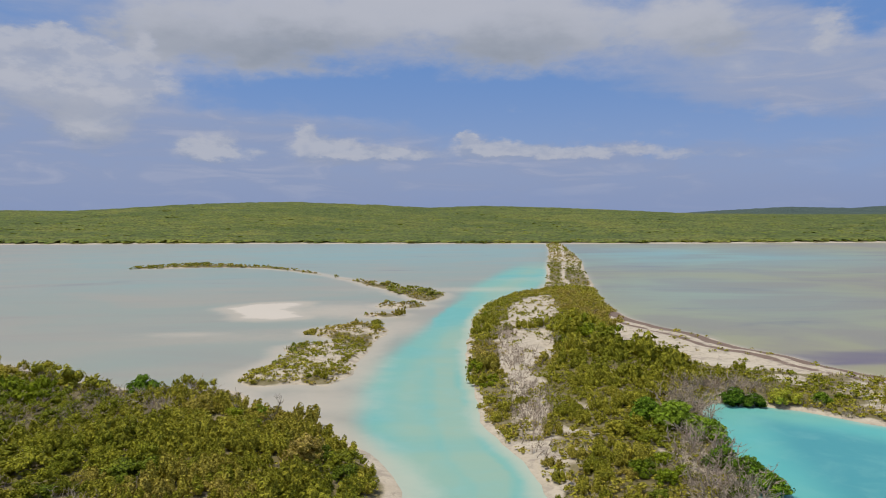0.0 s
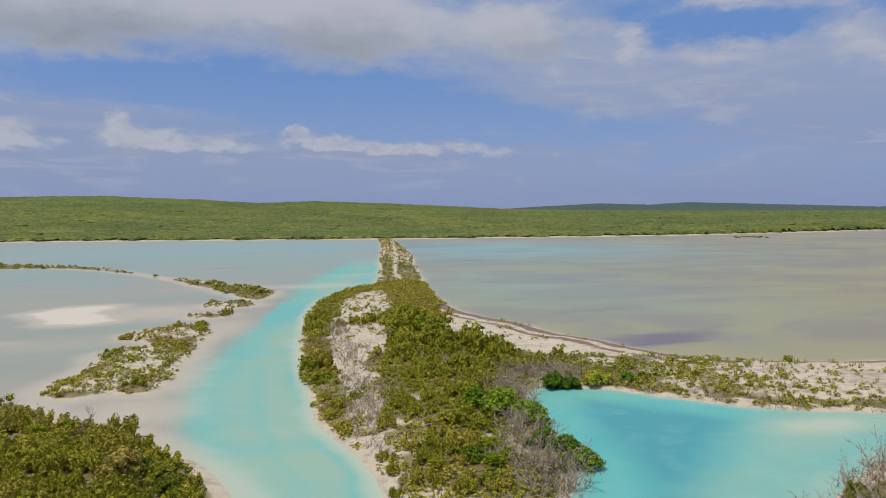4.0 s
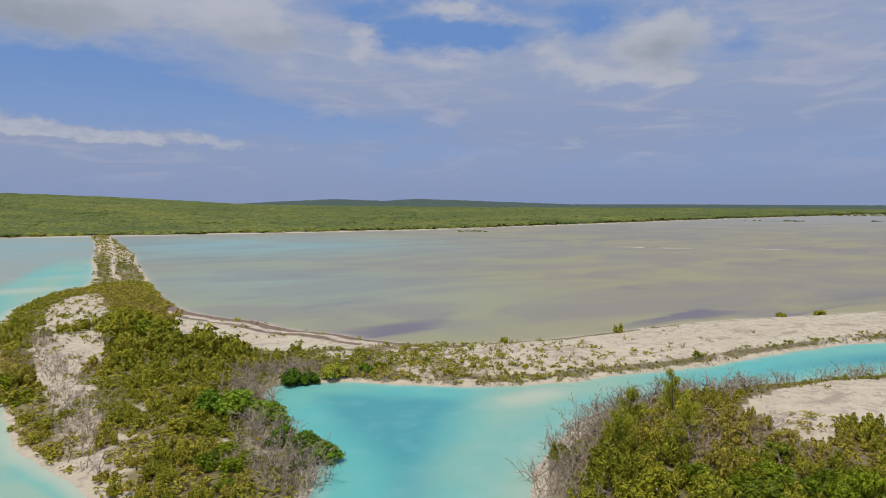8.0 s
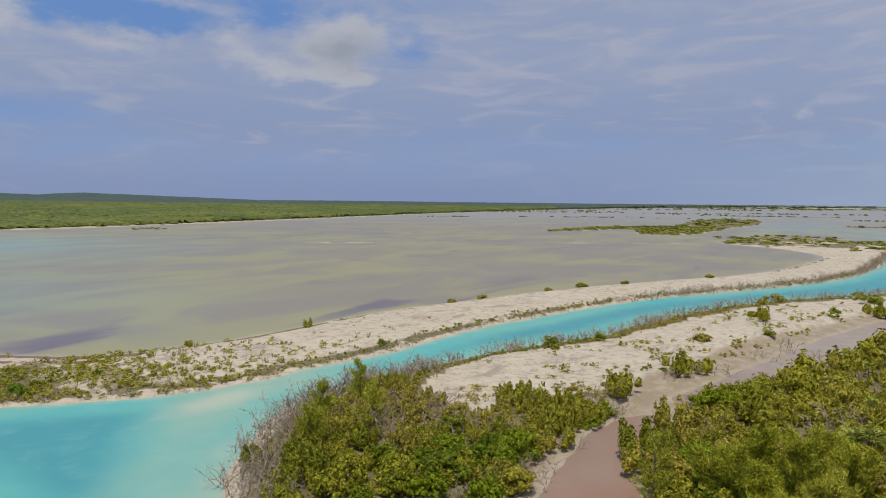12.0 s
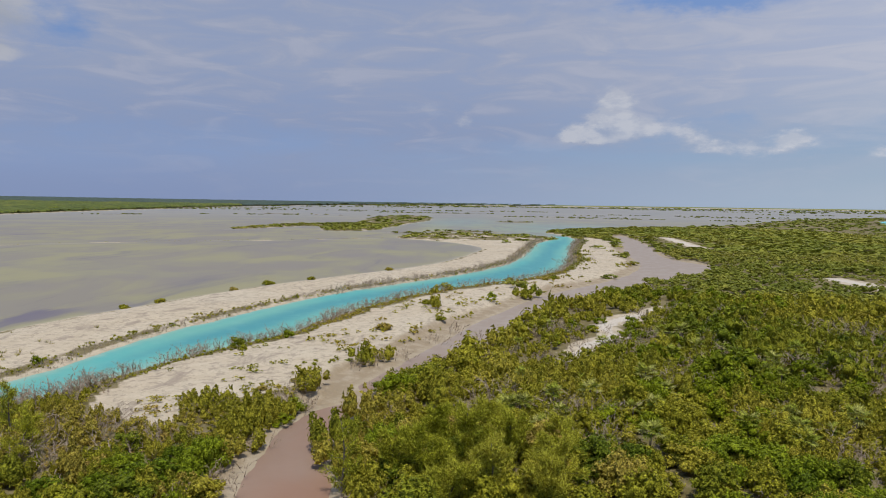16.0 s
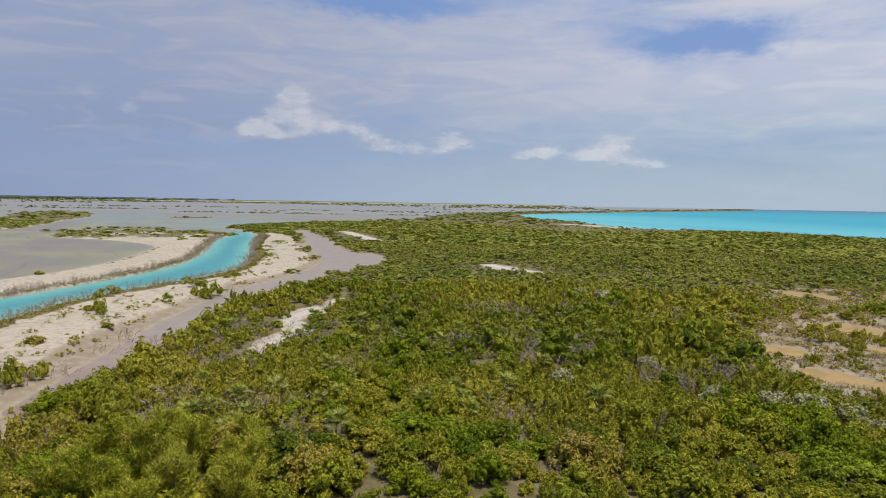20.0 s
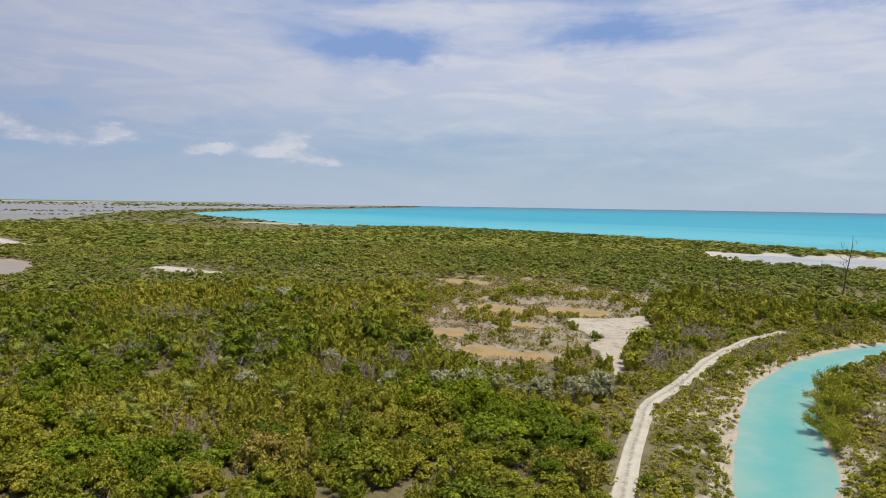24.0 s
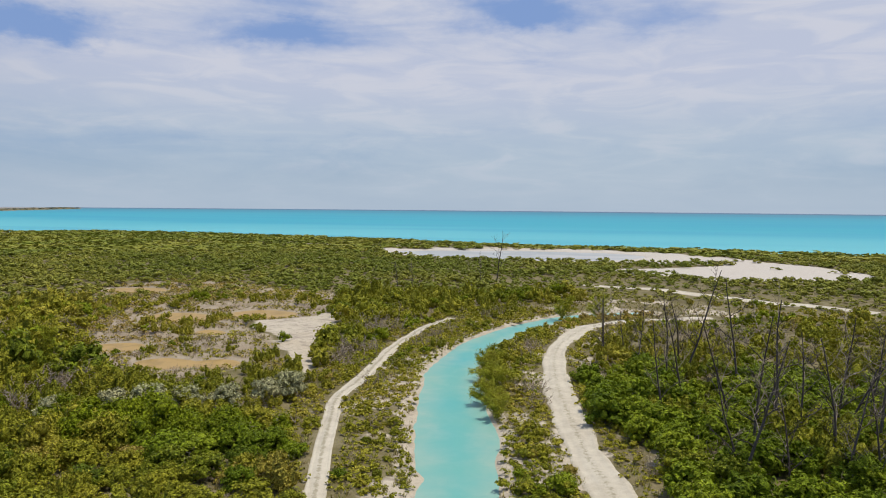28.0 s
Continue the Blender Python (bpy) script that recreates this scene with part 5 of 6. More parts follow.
    spots = rows_of(x, y, z, 1.5 * h * rng.uniform(0.85, 1.25, x.size), rng.uniform(0.8, 1.4, x.size), tone_of(x, y, rng))
    massed("middle_scrub", "dense green coastal scrub with sandy gaps", "scrub", spots[kind == 0], MID_SHAPES, LEAF_MASS, 2)
    massed("middle_plume_scrub", "soft yellow-green scrub beyond the nearest bushes", "scrub", spots[kind == 1], PLUME_MID, LEAF_PLUME, 23)
    massed("middle_glossy_scrub", "darker green bushes within the wide scrub", "scrub", spots[kind == 2], MID_SHAPES, LEAF_DARK, 24)
    x, y, z, s, c, rng = spots_in(135, 270, 3.1, 13, 0.08)
    h = size_of(x, y, s, rng)
    massed("far_scrub", "unbroken green scrub reaching towards the sea", "scrub", rows_of(x, y, z, (0.9 + 1.1 * h) * np.where((s["spit"] > 0) & (h < 0.6), 0.45, 1.0) * rng.uniform(0.85, 1.25, x.size), rng.uniform(0.42, 0.72, x.size), tone_of(x, y, rng)), FAR_SHAPES, LEAF_FAR, 3)
    x, y, z, s, c, rng = spots_in(270, 560, 4.7, 14, 0.05)
    h = size_of(x, y, s, rng)
    massed("shore_scrub", "low green scrub and mangrove along the far shores", "scrub", rows_of(x, y, z, (1.8 + 1.1 * h) * np.where(h < 0.42, 0.4, 1.0) * rng.uniform(0.8, 1.2, x.size) * np.where(s["far_isle"] > 0, 0.7, 1.0), 0.34 + 0 * x, tone_of(x, y, rng)), HORIZON_SHAPES, LEAF_FAR, 4)
    x, y, z, s, c, rng = spots_in(560, 1500, 15, 15, 0.0)
    massed("hill_woods", "single crowns standing out of the woodland beyond the lagoon", "woods", rows_of(x, y, z + np.where(s["north"] > 0, 1.2, 0), np.where(s["north"] > 0, 5.0, 4.2) * rng.uniform(0.6, 1.2, x.size), 0.3 + 0 * x, tone_of(x, y, rng)), HILL_SHAPES, LEAF_WOODS, 5)
    # the closed canopy: one rough sheet near, a darker, haze-tinted one on the last ridges
    r, h = np.meshgrid(np.geomspace(400, 4300, 300), np.radians(np.arange(-40, 126, 0.2)), indexing="ij")
    x, y = (r * np.sin(h)).ravel(), (r * np.cos(h)).ravel()
    s = survey(x, y)
    grow = np.clip(r.ravel() / 900, 1, 3)
    tuft = np.maximum(lattice(x, y, 10, 201), lattice(x, y, 7, 202))
    z = height(x, y, s) + ease(s["north"], 4, 11) * (0.5 + 2.6 * tuft * grow ** 0.5 + 1.4 * lattice(x, y, 34, 203) * grow) * ease(r.ravel(), 400, 700) ** 0.3
    tone = np.clip(0.28 + 1.3 * (fbm(x, y, 70, 204) - 0.5) + 0.9 * (lattice(x, y, 8, 205) - 0.5), 0, 1)
    i = np.arange(r.size).reshape(r.shape)
    quads = np.stack([i[:-1, :-1], i[:-1, 1:], i[1:, 1:], i[1:, :-1]], -1).reshape(-1, 4)
    quads = quads[(s["north"][quads] > 4).all(1)]
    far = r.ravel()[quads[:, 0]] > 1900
    for name, label, mat, part_ in (("hill_canopy", "low green woodland covering the hills beyond the lagoon", LEAF_CANOPY, ~far), ("distant_woods", "woods on the last low ridges near the horizon, distance haze in their colour", LEAF_HILLS_HAZED, far)):
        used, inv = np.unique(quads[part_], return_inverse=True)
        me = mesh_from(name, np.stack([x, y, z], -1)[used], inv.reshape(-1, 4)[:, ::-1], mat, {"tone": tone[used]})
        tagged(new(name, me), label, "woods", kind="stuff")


def build_cape():
    """The low wooded cape beyond the bay."""
    x, y, z, s, c, rng = spots_in(1500, 4700, 64, 16, 0.0)
    land = s["main"] > 0
    massed("cape_woods", "low woods on the far cape beyond the bay", "woods", rows_of(x, y, z, 7.0 * rng.uniform(0.7, 1.3, x.size), 0.2 + 0 * x, tone_of(x, y, rng))[land], HILL_SHAPES, LEAF_HILLS_HAZED, 6)


def build_cays():
    """Rows of low mangrove on the thin banks of the far flats."""
    rng = np.random.default_rng(17)
    rows = []
    for cx, cy, length, width in CAYS:
        d = math.hypot(cx, cy)
        if d < 600:
            continue
        k = int(2.0 * length / (0.0042 * d))
        q = rng.uniform(-1, 1, k)
        q = q[lattice(q * length, 0 * q + cx, length * 0.3, 5) > 0.36]
        w = rng.uniform(-0.5, 0.5, len(q)) * width
        x, y = cx - cy / d * q * length + cx / d * w, cy + cx / d * q * length + cy / d * w
        rows.append(rows_of(x, y, np.full(len(q), 0.15), rng.uniform(0.5, 1.1, len(q)) * 0.0024 * d, 0.55 + 0 * x, tone_of(x, y, rng) * 0.6))
    massed("cay_mangrove", "low dark mangrove in thin rows on the far flats", "mangrove", np.concatenate(rows), HORIZON_SHAPES, LEAF_WOODS, 18)


def place(src, m):
    """A copy of a model, with its scale taken from m."""
    loc, rot, sc = m.decompose()
    ob = copy_thing(src, Matrix.LocRotScale(loc, rot, None))
    ob.scale = sc
    return ob


def remove(ob):
    for o in (*ob.children_recursive, ob):
        bpy.data.objects.remove(o)


_gx, _gy = np.arange(-60, 190, 1.5), np.arange(-165, 155, 1.5)
_mx, _my = np.meshgrid(_gx, _gy, indexing="ij")
_gz = height(_mx.ravel(), _my.ravel()).reshape(_mx.shape)


def ground_z(x, y):
    """Height of the ground near the eye, between the knots of a grid."""
    u, v = (x + 60) / 1.5, (y + 165) / 1.5
    i, j = int(u), int(v)
    u, v = u - i, v - j
    return float((_gz[i, j] * (1 - u) + _gz[i + 1, j] * u) * (1 - v) + (_gz[i, j + 1] * (1 - u) + _gz[i + 1, j + 1] * u) * v)


def grass_shape(seed, count):
    rng = np.random.default_rng(seed)
    a, d = rng.uniform(0, 6.28, count), rng.uniform(0, 0.4, count)
    base = np.stack([np.cos(a) * d, np.sin(a) * d, 0 * a - 0.03], -1)
    tip = base + np.stack([np.cos(a) * 0.3, np.sin(a) * 0.3, rng.uniform(0.35, 0.8, count)], -1)
    side = np.stack([-np.sin(a), np.cos(a), 0 * a], -1) * 0.05
    v = np.stack([base - side, base + side, tip], 1).reshape(-1, 3)
    return v, np.arange(count * 3).reshape(count, 3)


def build_grass():
    """Dry tufts on the mud flat, the sandy crown of the spit and the verges."""
    rng = np.random.default_rng(91)
    g = 0.95
    x, y = (a.ravel() for a in np.meshgrid(np.arange(-30, 125, g), np.arange(-140, 165, g)))
    x, y = x + rng.uniform(-0.5, 0.5, x.size) * g, y + rng.uniform(-0.5, 0.5, y.size) * g
    ok = np.hypot(x, y) > 38
    x, y = x[ok], y[ok]
    s = survey(x, y)
    tuft = fbm(x, y, 5.5, 61)
    crown = ease(s["crown"], -1.5, 0.5) * ease(tuft, 0.48, 0.62) * 0.45
    mud = ease(s["mud"], -4, 1) * (0.15 + 0.85 * ease(tuft, 0.28, 0.42)) * ease(-s["clearing"], 0, 2) * ease(-s["pool"], 0, 1)
    verge = ease(15 - s["south"], 0, 2) * (0.6 + 0.4 * ease(tuft, 0.38, 0.55)) * ease(s["track"], 0.8, 1.3) * ease(s["road"], 1.4, 1.8)
    strip = (s["spit"] > 0.5) * (x > 24) * np.maximum(ease(tuft, 0.5, 0.65) * ease(100 - x, 0, 60) * 0.5, 0.7 * ease(64 - x, 0, 14) * ease(tuft, 0.3, 0.5) * ease(s["spit"], 0.5, 2))
    spit_ = (s["spit"] > 0.5) * (x < 30) * 0.5 * (1 - ease(s["crown"], -1, 0.5))
    off_beach = 1 - 0.97 * ease(s["beach"], -0.5, 0.8)
    isl = (s["islets"] > 0.3) * 0.5
    p = np.maximum.reduce([crown, mud, verge, strip, spit_, isl]) * off_beach
    ok = (rng.uniform(0, 1, x.size) < p) & (s["land"] > 0.4) & (s["creek"] < -1)
    x, y = x[ok], y[ok]
    z = height(x, y)
    ok = z > 0.05
    x, y, z = x[ok], y[ok], z[ok]
    massed("dry_grass", "dry straw-coloured grass tufts on sand and mud", "grass", rows_of(x, y, z + 0.04, rng.uniform(0.4, 0.95, x.size), 0.8 + 0 * x, rng.uniform(0, 1, x.size)), [grass_shape(600 + i, 14) for i in range(5)], GRASS, 8)


def build_herbs():
    """Ankle-high herbs that carpet the sand of the spit, the strips beside the channels and the marsh."""
    rng = np.random.default_rng(93)
    shapes = [crown_shape(170 + i, 1.0, 0.9, 4, 24, 0.36, core=0) for i in range(6)]
    rows = []
    for (x0, x1, y0, y1, g) in ((0, 70, 36, 165, 0.8), (-3, 36, -118, -38, 0.8), (28, 115, -140, -50, 1.2), (48, 130, -12, 36, 1.3), (-26, -4, 70, 118, 1.2), (30, 64, 14, 41, 0.95), (-48, 0, 44, 82, 1.0)):
        x, y = (a.ravel() for a in np.meshgrid(np.arange(x0, x1, g), np.arange(y0, y1, g)))
        x, y = x + rng.uniform(-0.5, 0.5, x.size) * g, y + rng.uniform(-0.5, 0.5, y.size) * g
        s = survey(x, y)
        tuft = fbm(x, y, 3.5, 73)
        crown = ease(s["crown"], -0.8, 0.8)
        on_spit = (s["spit"] > 0.5) * (1 - 0.96 * ease(s["beach"], -0.5, 0.6)) * ease(70 - x, 0, 42) * (0.35 + 0.65 * ease(tuft, 0.36, 0.5)) * (1 - np.where(y < 78, 0.7, 0.88) * crown)
        strip = ease(15 - s["south"], 0, 2) * (s["main"] > 0.5) * ease(s["track"], 0.75, 1.1) * ease(s["road"], 1.3, 1.7) * (0.35 + 0.65 * ease(tuft, 0.36, 0.5)) * (y < -36)
        marsh = ease(s["mud"], -3, 0) * ease(tuft, 0.34, 0.46) * (s["clearing"] < -0.5) * (s["pool"] < -0.4)
        bank = (s["bank"] > 0) * (s["main"] > 4) * 0.4 * ease(tuft, 0.54, 0.62)
        isl = (s["islets"] > 0.2) * 0.85 * ease(tuft, 0.34, 0.46)
        inland = (s["main"] > 2.5) * (s["creek"] < -2) * (s["bank"] < -0.5) * (y > 10) * 0.6
        p = np.maximum.reduce([on_spit, strip, marsh, bank, isl, inland])
        ok = (rng.uniform(0, 1, x.size) < p) & (s["land"] > 0.3) & (s["creek"] < -1.2)
        x, y, wet = x[ok], y[ok], s["mud"][ok] > -3
        z = height(x, y)
        ok = z > 0.03
        x, y, z, wet = x[ok], y[ok], z[ok], wet[ok]
        tone = np.clip(tone_of(x, y, rng) * 0.8 + 0.12 + 0.2 * rng.uniform(0, 1, x.size) + 0.25 * wet + 0.35 * np.exp(-((x - 45) / 7) ** 2 - ((y - 29) / 6) ** 2), 0, 1)
        rows.append(rows_of(x, y, z + 0.03, rng.uniform(0.26, 0.62, x.size) * (0.9 + np.hypot(x, y) / 350), rng.uniform(0.5, 0.95, x.size), tone))
    massed("low_herbs", "ankle-high olive and ochre herbs creeping over the sand", "herbs", np.concatenate(rows), shapes, LEAF_MASS, 19)


def build_shore_growth():
    """Low bushes on the narrow banks: the long islets, the causeway, the dykes and both edges of the channel."""
    rng = np.random.default_rng(92)
    parts_ = []
    for (x0, x1, y0, y1, g) in ((-115, 5, 70, 265, 1.7), (18, 80, 150, 430, 1.75), (225, 345, 40, 200, 1.6), (28, 365, -62, 66, 0.85), (0, 50, 36, 165, 1.15), (-3, 36, -118, -38, 1.2), (48, 260, -50, 34, 1.3), (30, 63, 15, 40, 1.1)):
        x, y = (a.ravel() for a in np.meshgrid(np.arange(x0, x1, g), np.arange(y0, y1, g)))
        x, y = x + rng.uniform(-0.5, 0.5, x.size) * g, y + rng.uniform(-0.5, 0.5, y.size) * g
        s = survey(x, y)
        tuft = fbm(x, y, 6, 71)
        size, flat = 1.0, 0.8
        if g == 1.15:
            p = cover_at(x, y, s, True) * (s["spit"] > 0.2) * 0.5 * (1 - ease(s["beach"], -0.6, 0.6))
            size = 0.75
        elif g == 1.1:
            p = (s["main"] > 3) * (s["bank"] < -0.5) * ease(-s["creek"], 1.5, 3) * 0.55
            size, flat = 0.6, 1.0
        elif g == 1.3:
            p = ease(s["bank"], 0.0, 0.6) * ease(5.5 - s["bank"], 0, 2) * ease(tuft, 0.52, 0.64) * 0.8 * (s["main"] > 5)
            size, flat = 0.62, 0.75
        elif g == 1.2:
            p = ease(16 - s["south"], 0, 3) * ease(s["main"], 0.3, 1.0) * (0.5 + 0.5 * ease(tuft, 0.35, 0.5)) * ease(s["track"], 0.9, 1.5) * (0.25 * ease(s["road"], 1.4, 1.9) + 0.75 * ease(s["road"], 2.0, 4.0))
            size = np.where((s["main"] < 4.5) & (s["road"] < 12), 1.15, 0.75)
        elif g == 0.85:
            size, flat = 0.5, 0.95
            d = np.where(s["spit"] > 0, s["spit"], s["main"])
            p = ease(-np.abs(d - np.where(s["main"] > 0, 2.9, 1.8)), -1.6, -0.7) * np.where(s["main"] > 0, s["east"] < 32, s["east"] < 15) * np.where(s["main"] > 0, 1.0, 0.6 * ease(tuft, 0.25, 0.5)) * (x > 34)
        else:
            p = ease(np.maximum.reduce([s["islets"], s["far_isle"], s["spit"]]), 0.1, 0.8) * np.where((s["islets"] > 0) & (y > 138), 0.95, 0.3 + 0.6 * ease(tuft, 0.38, 0.52)) * (1 - 0.8 * ease(-s["trail"], -1.2, -0.4) * (y > 150))
            size = 0.3 if g == 1.6 else 0.6 if g == 1.75 else 0.7
        ok = (rng.uniform(0, 1, x.size) < p)
        x, y = x[ok], y[ok]
        z = height(x, y)
        pick_ = np.nonzero(ok)[0][z > -0.01]
        ok = z > -0.01
        x, y, z = x[ok], y[ok], z[ok]
        far = np.hypot(x, y)
        parts_.append(rows_of(x, y, z, (size if np.isscalar(size) else size[pick_]) * rng.uniform(0.55, 1.0, x.size) * (0.9 + far / 500), flat + 0 * x, np.clip(tone_of(x, y, rng) + 0.15, 0, 1)))
    massed("bank_growth", "low green and brown bushes fringing the banks and islets", "scrub", np.concatenate(parts_), BANK_SHAPES, LEAF_MASS, 9)


def build_brush():
    """Dry grey brush along the channel banks."""
    shapes = [brush_shape(400 + i, 1.0, 1.0, 8, 0.025) for i in range(6)]
    rng = np.random.default_rng(77)
    g = np.arange(-48, 330, 1.2)
    x, y = (a.ravel() for a in np.meshgrid(g, np.arange(-110, 110, 1.2)))
    x, y = x + rng.uniform(-0.7, 0.7, x.size), y + rng.uniform(-0.7, 0.7, y.size)
    s = survey(x, y)
    south_bank = ease(-np.abs(s["main"] - 1.2), -1.8, -0.4) * (s["east"] < 28) * (x > 36) * 1.35
    north_bank = ease(-np.abs(s["spit"] - 1.1), -1.5, -0.5) * (s["east"] < 15) * (x > 24) * 1.8
    corner = brush_zone(x, y) * 1.6
    knoll = (s["main"] > 0.2) * (s["main"] < 4.5) * (x > 28) * (x < 62) * (y > 26) * 2.0
    crown = ease(s["crown"], -1.0, 1.0) * ease(2.5 + 0.02 * y - s["crown"], 0, 1.5) * 0.6 * ease(fbm(x, y, 5, 44), 0.38, 0.55)
    edge = ease(-np.abs(s["creek"] + 3.0), -2.0, -0.8) * 0.5 * (x < 110) * (s["bank"] < 0)
    r = np.hypot(x, y)
    wild = (0.08 + 0.5 * dry_patch(x, y)) * (s["mud"] < -1) * (s["main"] > 3) * (r > 41) * (r < 115) * (s["bank"] < -1) * (s["road"] > 2) * (s["track"] > 2)
    marsh = ease(s["mud"], -2, 1) * 0.35 * ease(fbm(x, y, 5.5, 61), 0.36, 0.5) * (s["clearing"] < -1) * (s["pool"] < -0.5)
    p = np.maximum.reduce([marsh, south_bank, north_bank, corner, knoll, crown, edge, wild]) * np.minimum(1, 95 / np.maximum(np.hypot(x, y), 1)) * 0.75 * (1 - ease(s["beach"], -0.5, 0.5))
    ok = (rng.uniform(0, 1, x.size) < p) & (s["land"] > 0.1)
    x, y = x[ok], y[ok]
    z = height(x, y)
    ok = z > 0.0
    x, y, z = x[ok], y[ok], z[ok]
    sc = rng.uniform(0.8, 1.5, x.size) * (1 + np.hypot(x, y) / 500) * np.where((y > 30) & (x > 30) & (survey(x, y)["spit"] > 0), 0.5, 1.0) * (1 + 0.5 * brush_zone(x, y)) * np.where((x > 24) & (x < 62) & (y > 24) & (survey(x, y)["main"] > 0), 1.25, 1.0) * np.where(survey(x, y)["mud"] > -2, 0.55, 1.0) * (1 + 0.45 * dry_patch(x, y) * (x > 28) * (y < 5))
    massed("dry_brush", "leafless grey-brown brush along the channel banks", "brush", rows_of(x, y, z, sc, 0.95 + 0 * x, rng.uniform(0, 1, x.size)), shapes, TWIG, 7)


def bush_model(name, label, category, group, leaf, seed, wide, tall, clumps, count, size):
    b = thing(name, label, category, group, pose(0, 0, -60))
    part("trunk", mesh_from("trunk", *stems_shape(seed, wide * 0.8, tall * 0.8), BARK), b)
    part("crown", mesh_from("crown", *crown_shape(seed + 1, wide, tall, clumps, count, size), leaf, flat=True), b)
    return b


def build_single_bushes():
    rng = random.Random(9)
    green = [bush_model("mangrove_bush", "bright green mangrove bush at the edge of turquoise water", "mangrove", "mangroves round the basin", LEAF_MANGROVE, 500 + i, 1.0, 1.15, 16, 1300, 0.13) for i in range(3)]
    for i, (x, y, r) in enumerate([(20.3, 45.4, 1.7), (20.9, 43.6, 1.3), (19.4, 47.2, 1.5), (18.6, 55.5, 2.3), (20.8, 53.2, 1.7), (17.2, 58, 1.8), (27.3, 64.3, 1.6), (28.9, 63.8, 1.2), (34.9, 63.2, 1.0), (22.0, 56.6, 1.1), (-16.5, 60.5, 1.0), (-30, 68, 1.8)]):
        place(green[i % 3], pose(x, y, max(ground_z(x, y), 0) - 0.1, 0, 0, rng.uniform(0, 360)) @ Matrix.Diagonal((r, r, r * 0.9, 1)))
    pale = bush_model("yellow_bush", "yellow-green bush on the sandy bank beside the basin", "shrub", "", LEAF_FEATHER, 520, 1.0, 1.2, 12, 1000, 0.09)
    for x, y, r in [(31.2, 63.6, 1.4), (32.6, 63.4, 0.9)]:
        place(pale, pose(x, y, ground_z(x, y) - 0.05, 0, 0, 30) @ Matrix.Diagonal((r, r, r, 1)))
    round_ = bush_model("round_bush", "rounded green bush standing alone on the sand", "shrub", "single bushes on the sand", LEAF, 530, 1.0, 1.0, 15, 1100, 0.125)
    for x, y, r in [(27.2, 80, 2.3), (142, 45, 2.0), (116, 56, 1.5), (108, 58, 1.3), (133, 49, 1.3), (116.8, 9.4, 1.4), (91.7, 13.2, 1.7), (160, -16.4, 1.5), (156, -14, 1.2), (64, 17.6, 0.9), (66.5, 16.5, 0.8), (73, 14.4, 0.8), (76, 13, 0.7), (100, 6, 1.2), (61, 20, 0.8), (150, 38, 1.4), (175, 24, 1.6), (-20.5, 105.5, 1.6), (-11, 113, 1.6), (-10.5, 108, 1.4)]:
        place(round_, pose(x, y, ground_z(x, y) - 0.05, 0, 0, rng.uniform(0, 360)) @ Matrix.Diagonal((r * 0.85, r * 0.85, r * 0.55, 1)))
    silver = bush_model("silver_bush", "silvery grey-green bush in the scrub", "shrub", "silver bushes in the scrub", LEAF_SILVER, 540, 1.0, 1.1, 13, 1200, 0.10)
    for x, y, r in [(38.5, -48, 1.9), (36.3, -49.5, 1.6), (29.5, -55.5, 1.9), (31, -53.5, 1.6), (41, -46.5, 1.6), (53, -34, 1.6), (33.5, -51.5, 1.5), (44, -43.5, 1.5), (56, -46, 1.5), (99, -66, 2.4), (96, -69, 2.2)]:
        place(silver, pose(x, y, ground_z(x, y) + 0.45, 0, 0, rng.uniform(0, 360)) @ Matrix.Diagonal((r, r, r, 1)))
    grove = [bush_model("grove_bush", "tall dark green broad-leaved bush beside the sand road", "shrub", "dark bushes beside the road", LEAF_GROVE, 550 + i, 1.0, 1.2, 18, 760, 0.125) for i in range(4)]
    spots = 0
    tries = [(rng.uniform(-28, 7), rng.uniform(-95, -34)) for _ in range(1100)]
    off = line_distance(road, *(np.array(v) for v in zip(*tries)), reach=60)
    for (x, y), d in zip(tries, off):
        if 2.7 < d < 34 and x < np.interp(-y, [38, 60, 84, 95], [-1.5, 3.4, 7, 6]) and y > -73 + 5 * math.sin(x * 0.6) and spots < 230:
            r = rng.uniform(1.35, 2.3)
            place(grove[spots % 4], pose(x, y, ground_z(x, y) - 0.1, 0, 0, rng.uniform(0, 360)) @ Matrix.Diagonal((r, r, r, 1)))
            spots += 1
    for b in (*green, pale, round_, silver, *grove):
        remove(b)


def spray(rng, line, count, size):
    """Fine upright needle sprays along a twig."""
    k = rng.integers(len(line) // 4, len(line), count)
    at = line[k] + rng.normal(0, 0.14, (count, 3))
    along = unit(np.gradient(line, axis=0))[k]
    d = unit(along * 0.7 + rng.normal(0, 0.5, (count, 3)) + np.array([0, 0, 0.35]))
    side = unit(np.cross(d, rng.normal(0, 1, (count, 3)))) * 0.022
    ln = (size * rng.uniform(0.5, 1.3, count))[:, None]
    v = np.stack([at - side, at + side, at + d * ln + np.array([0, 0, -0.03])], 1)
    return v.reshape(-1, 3), np.arange(count * 3).reshape(count, 3)


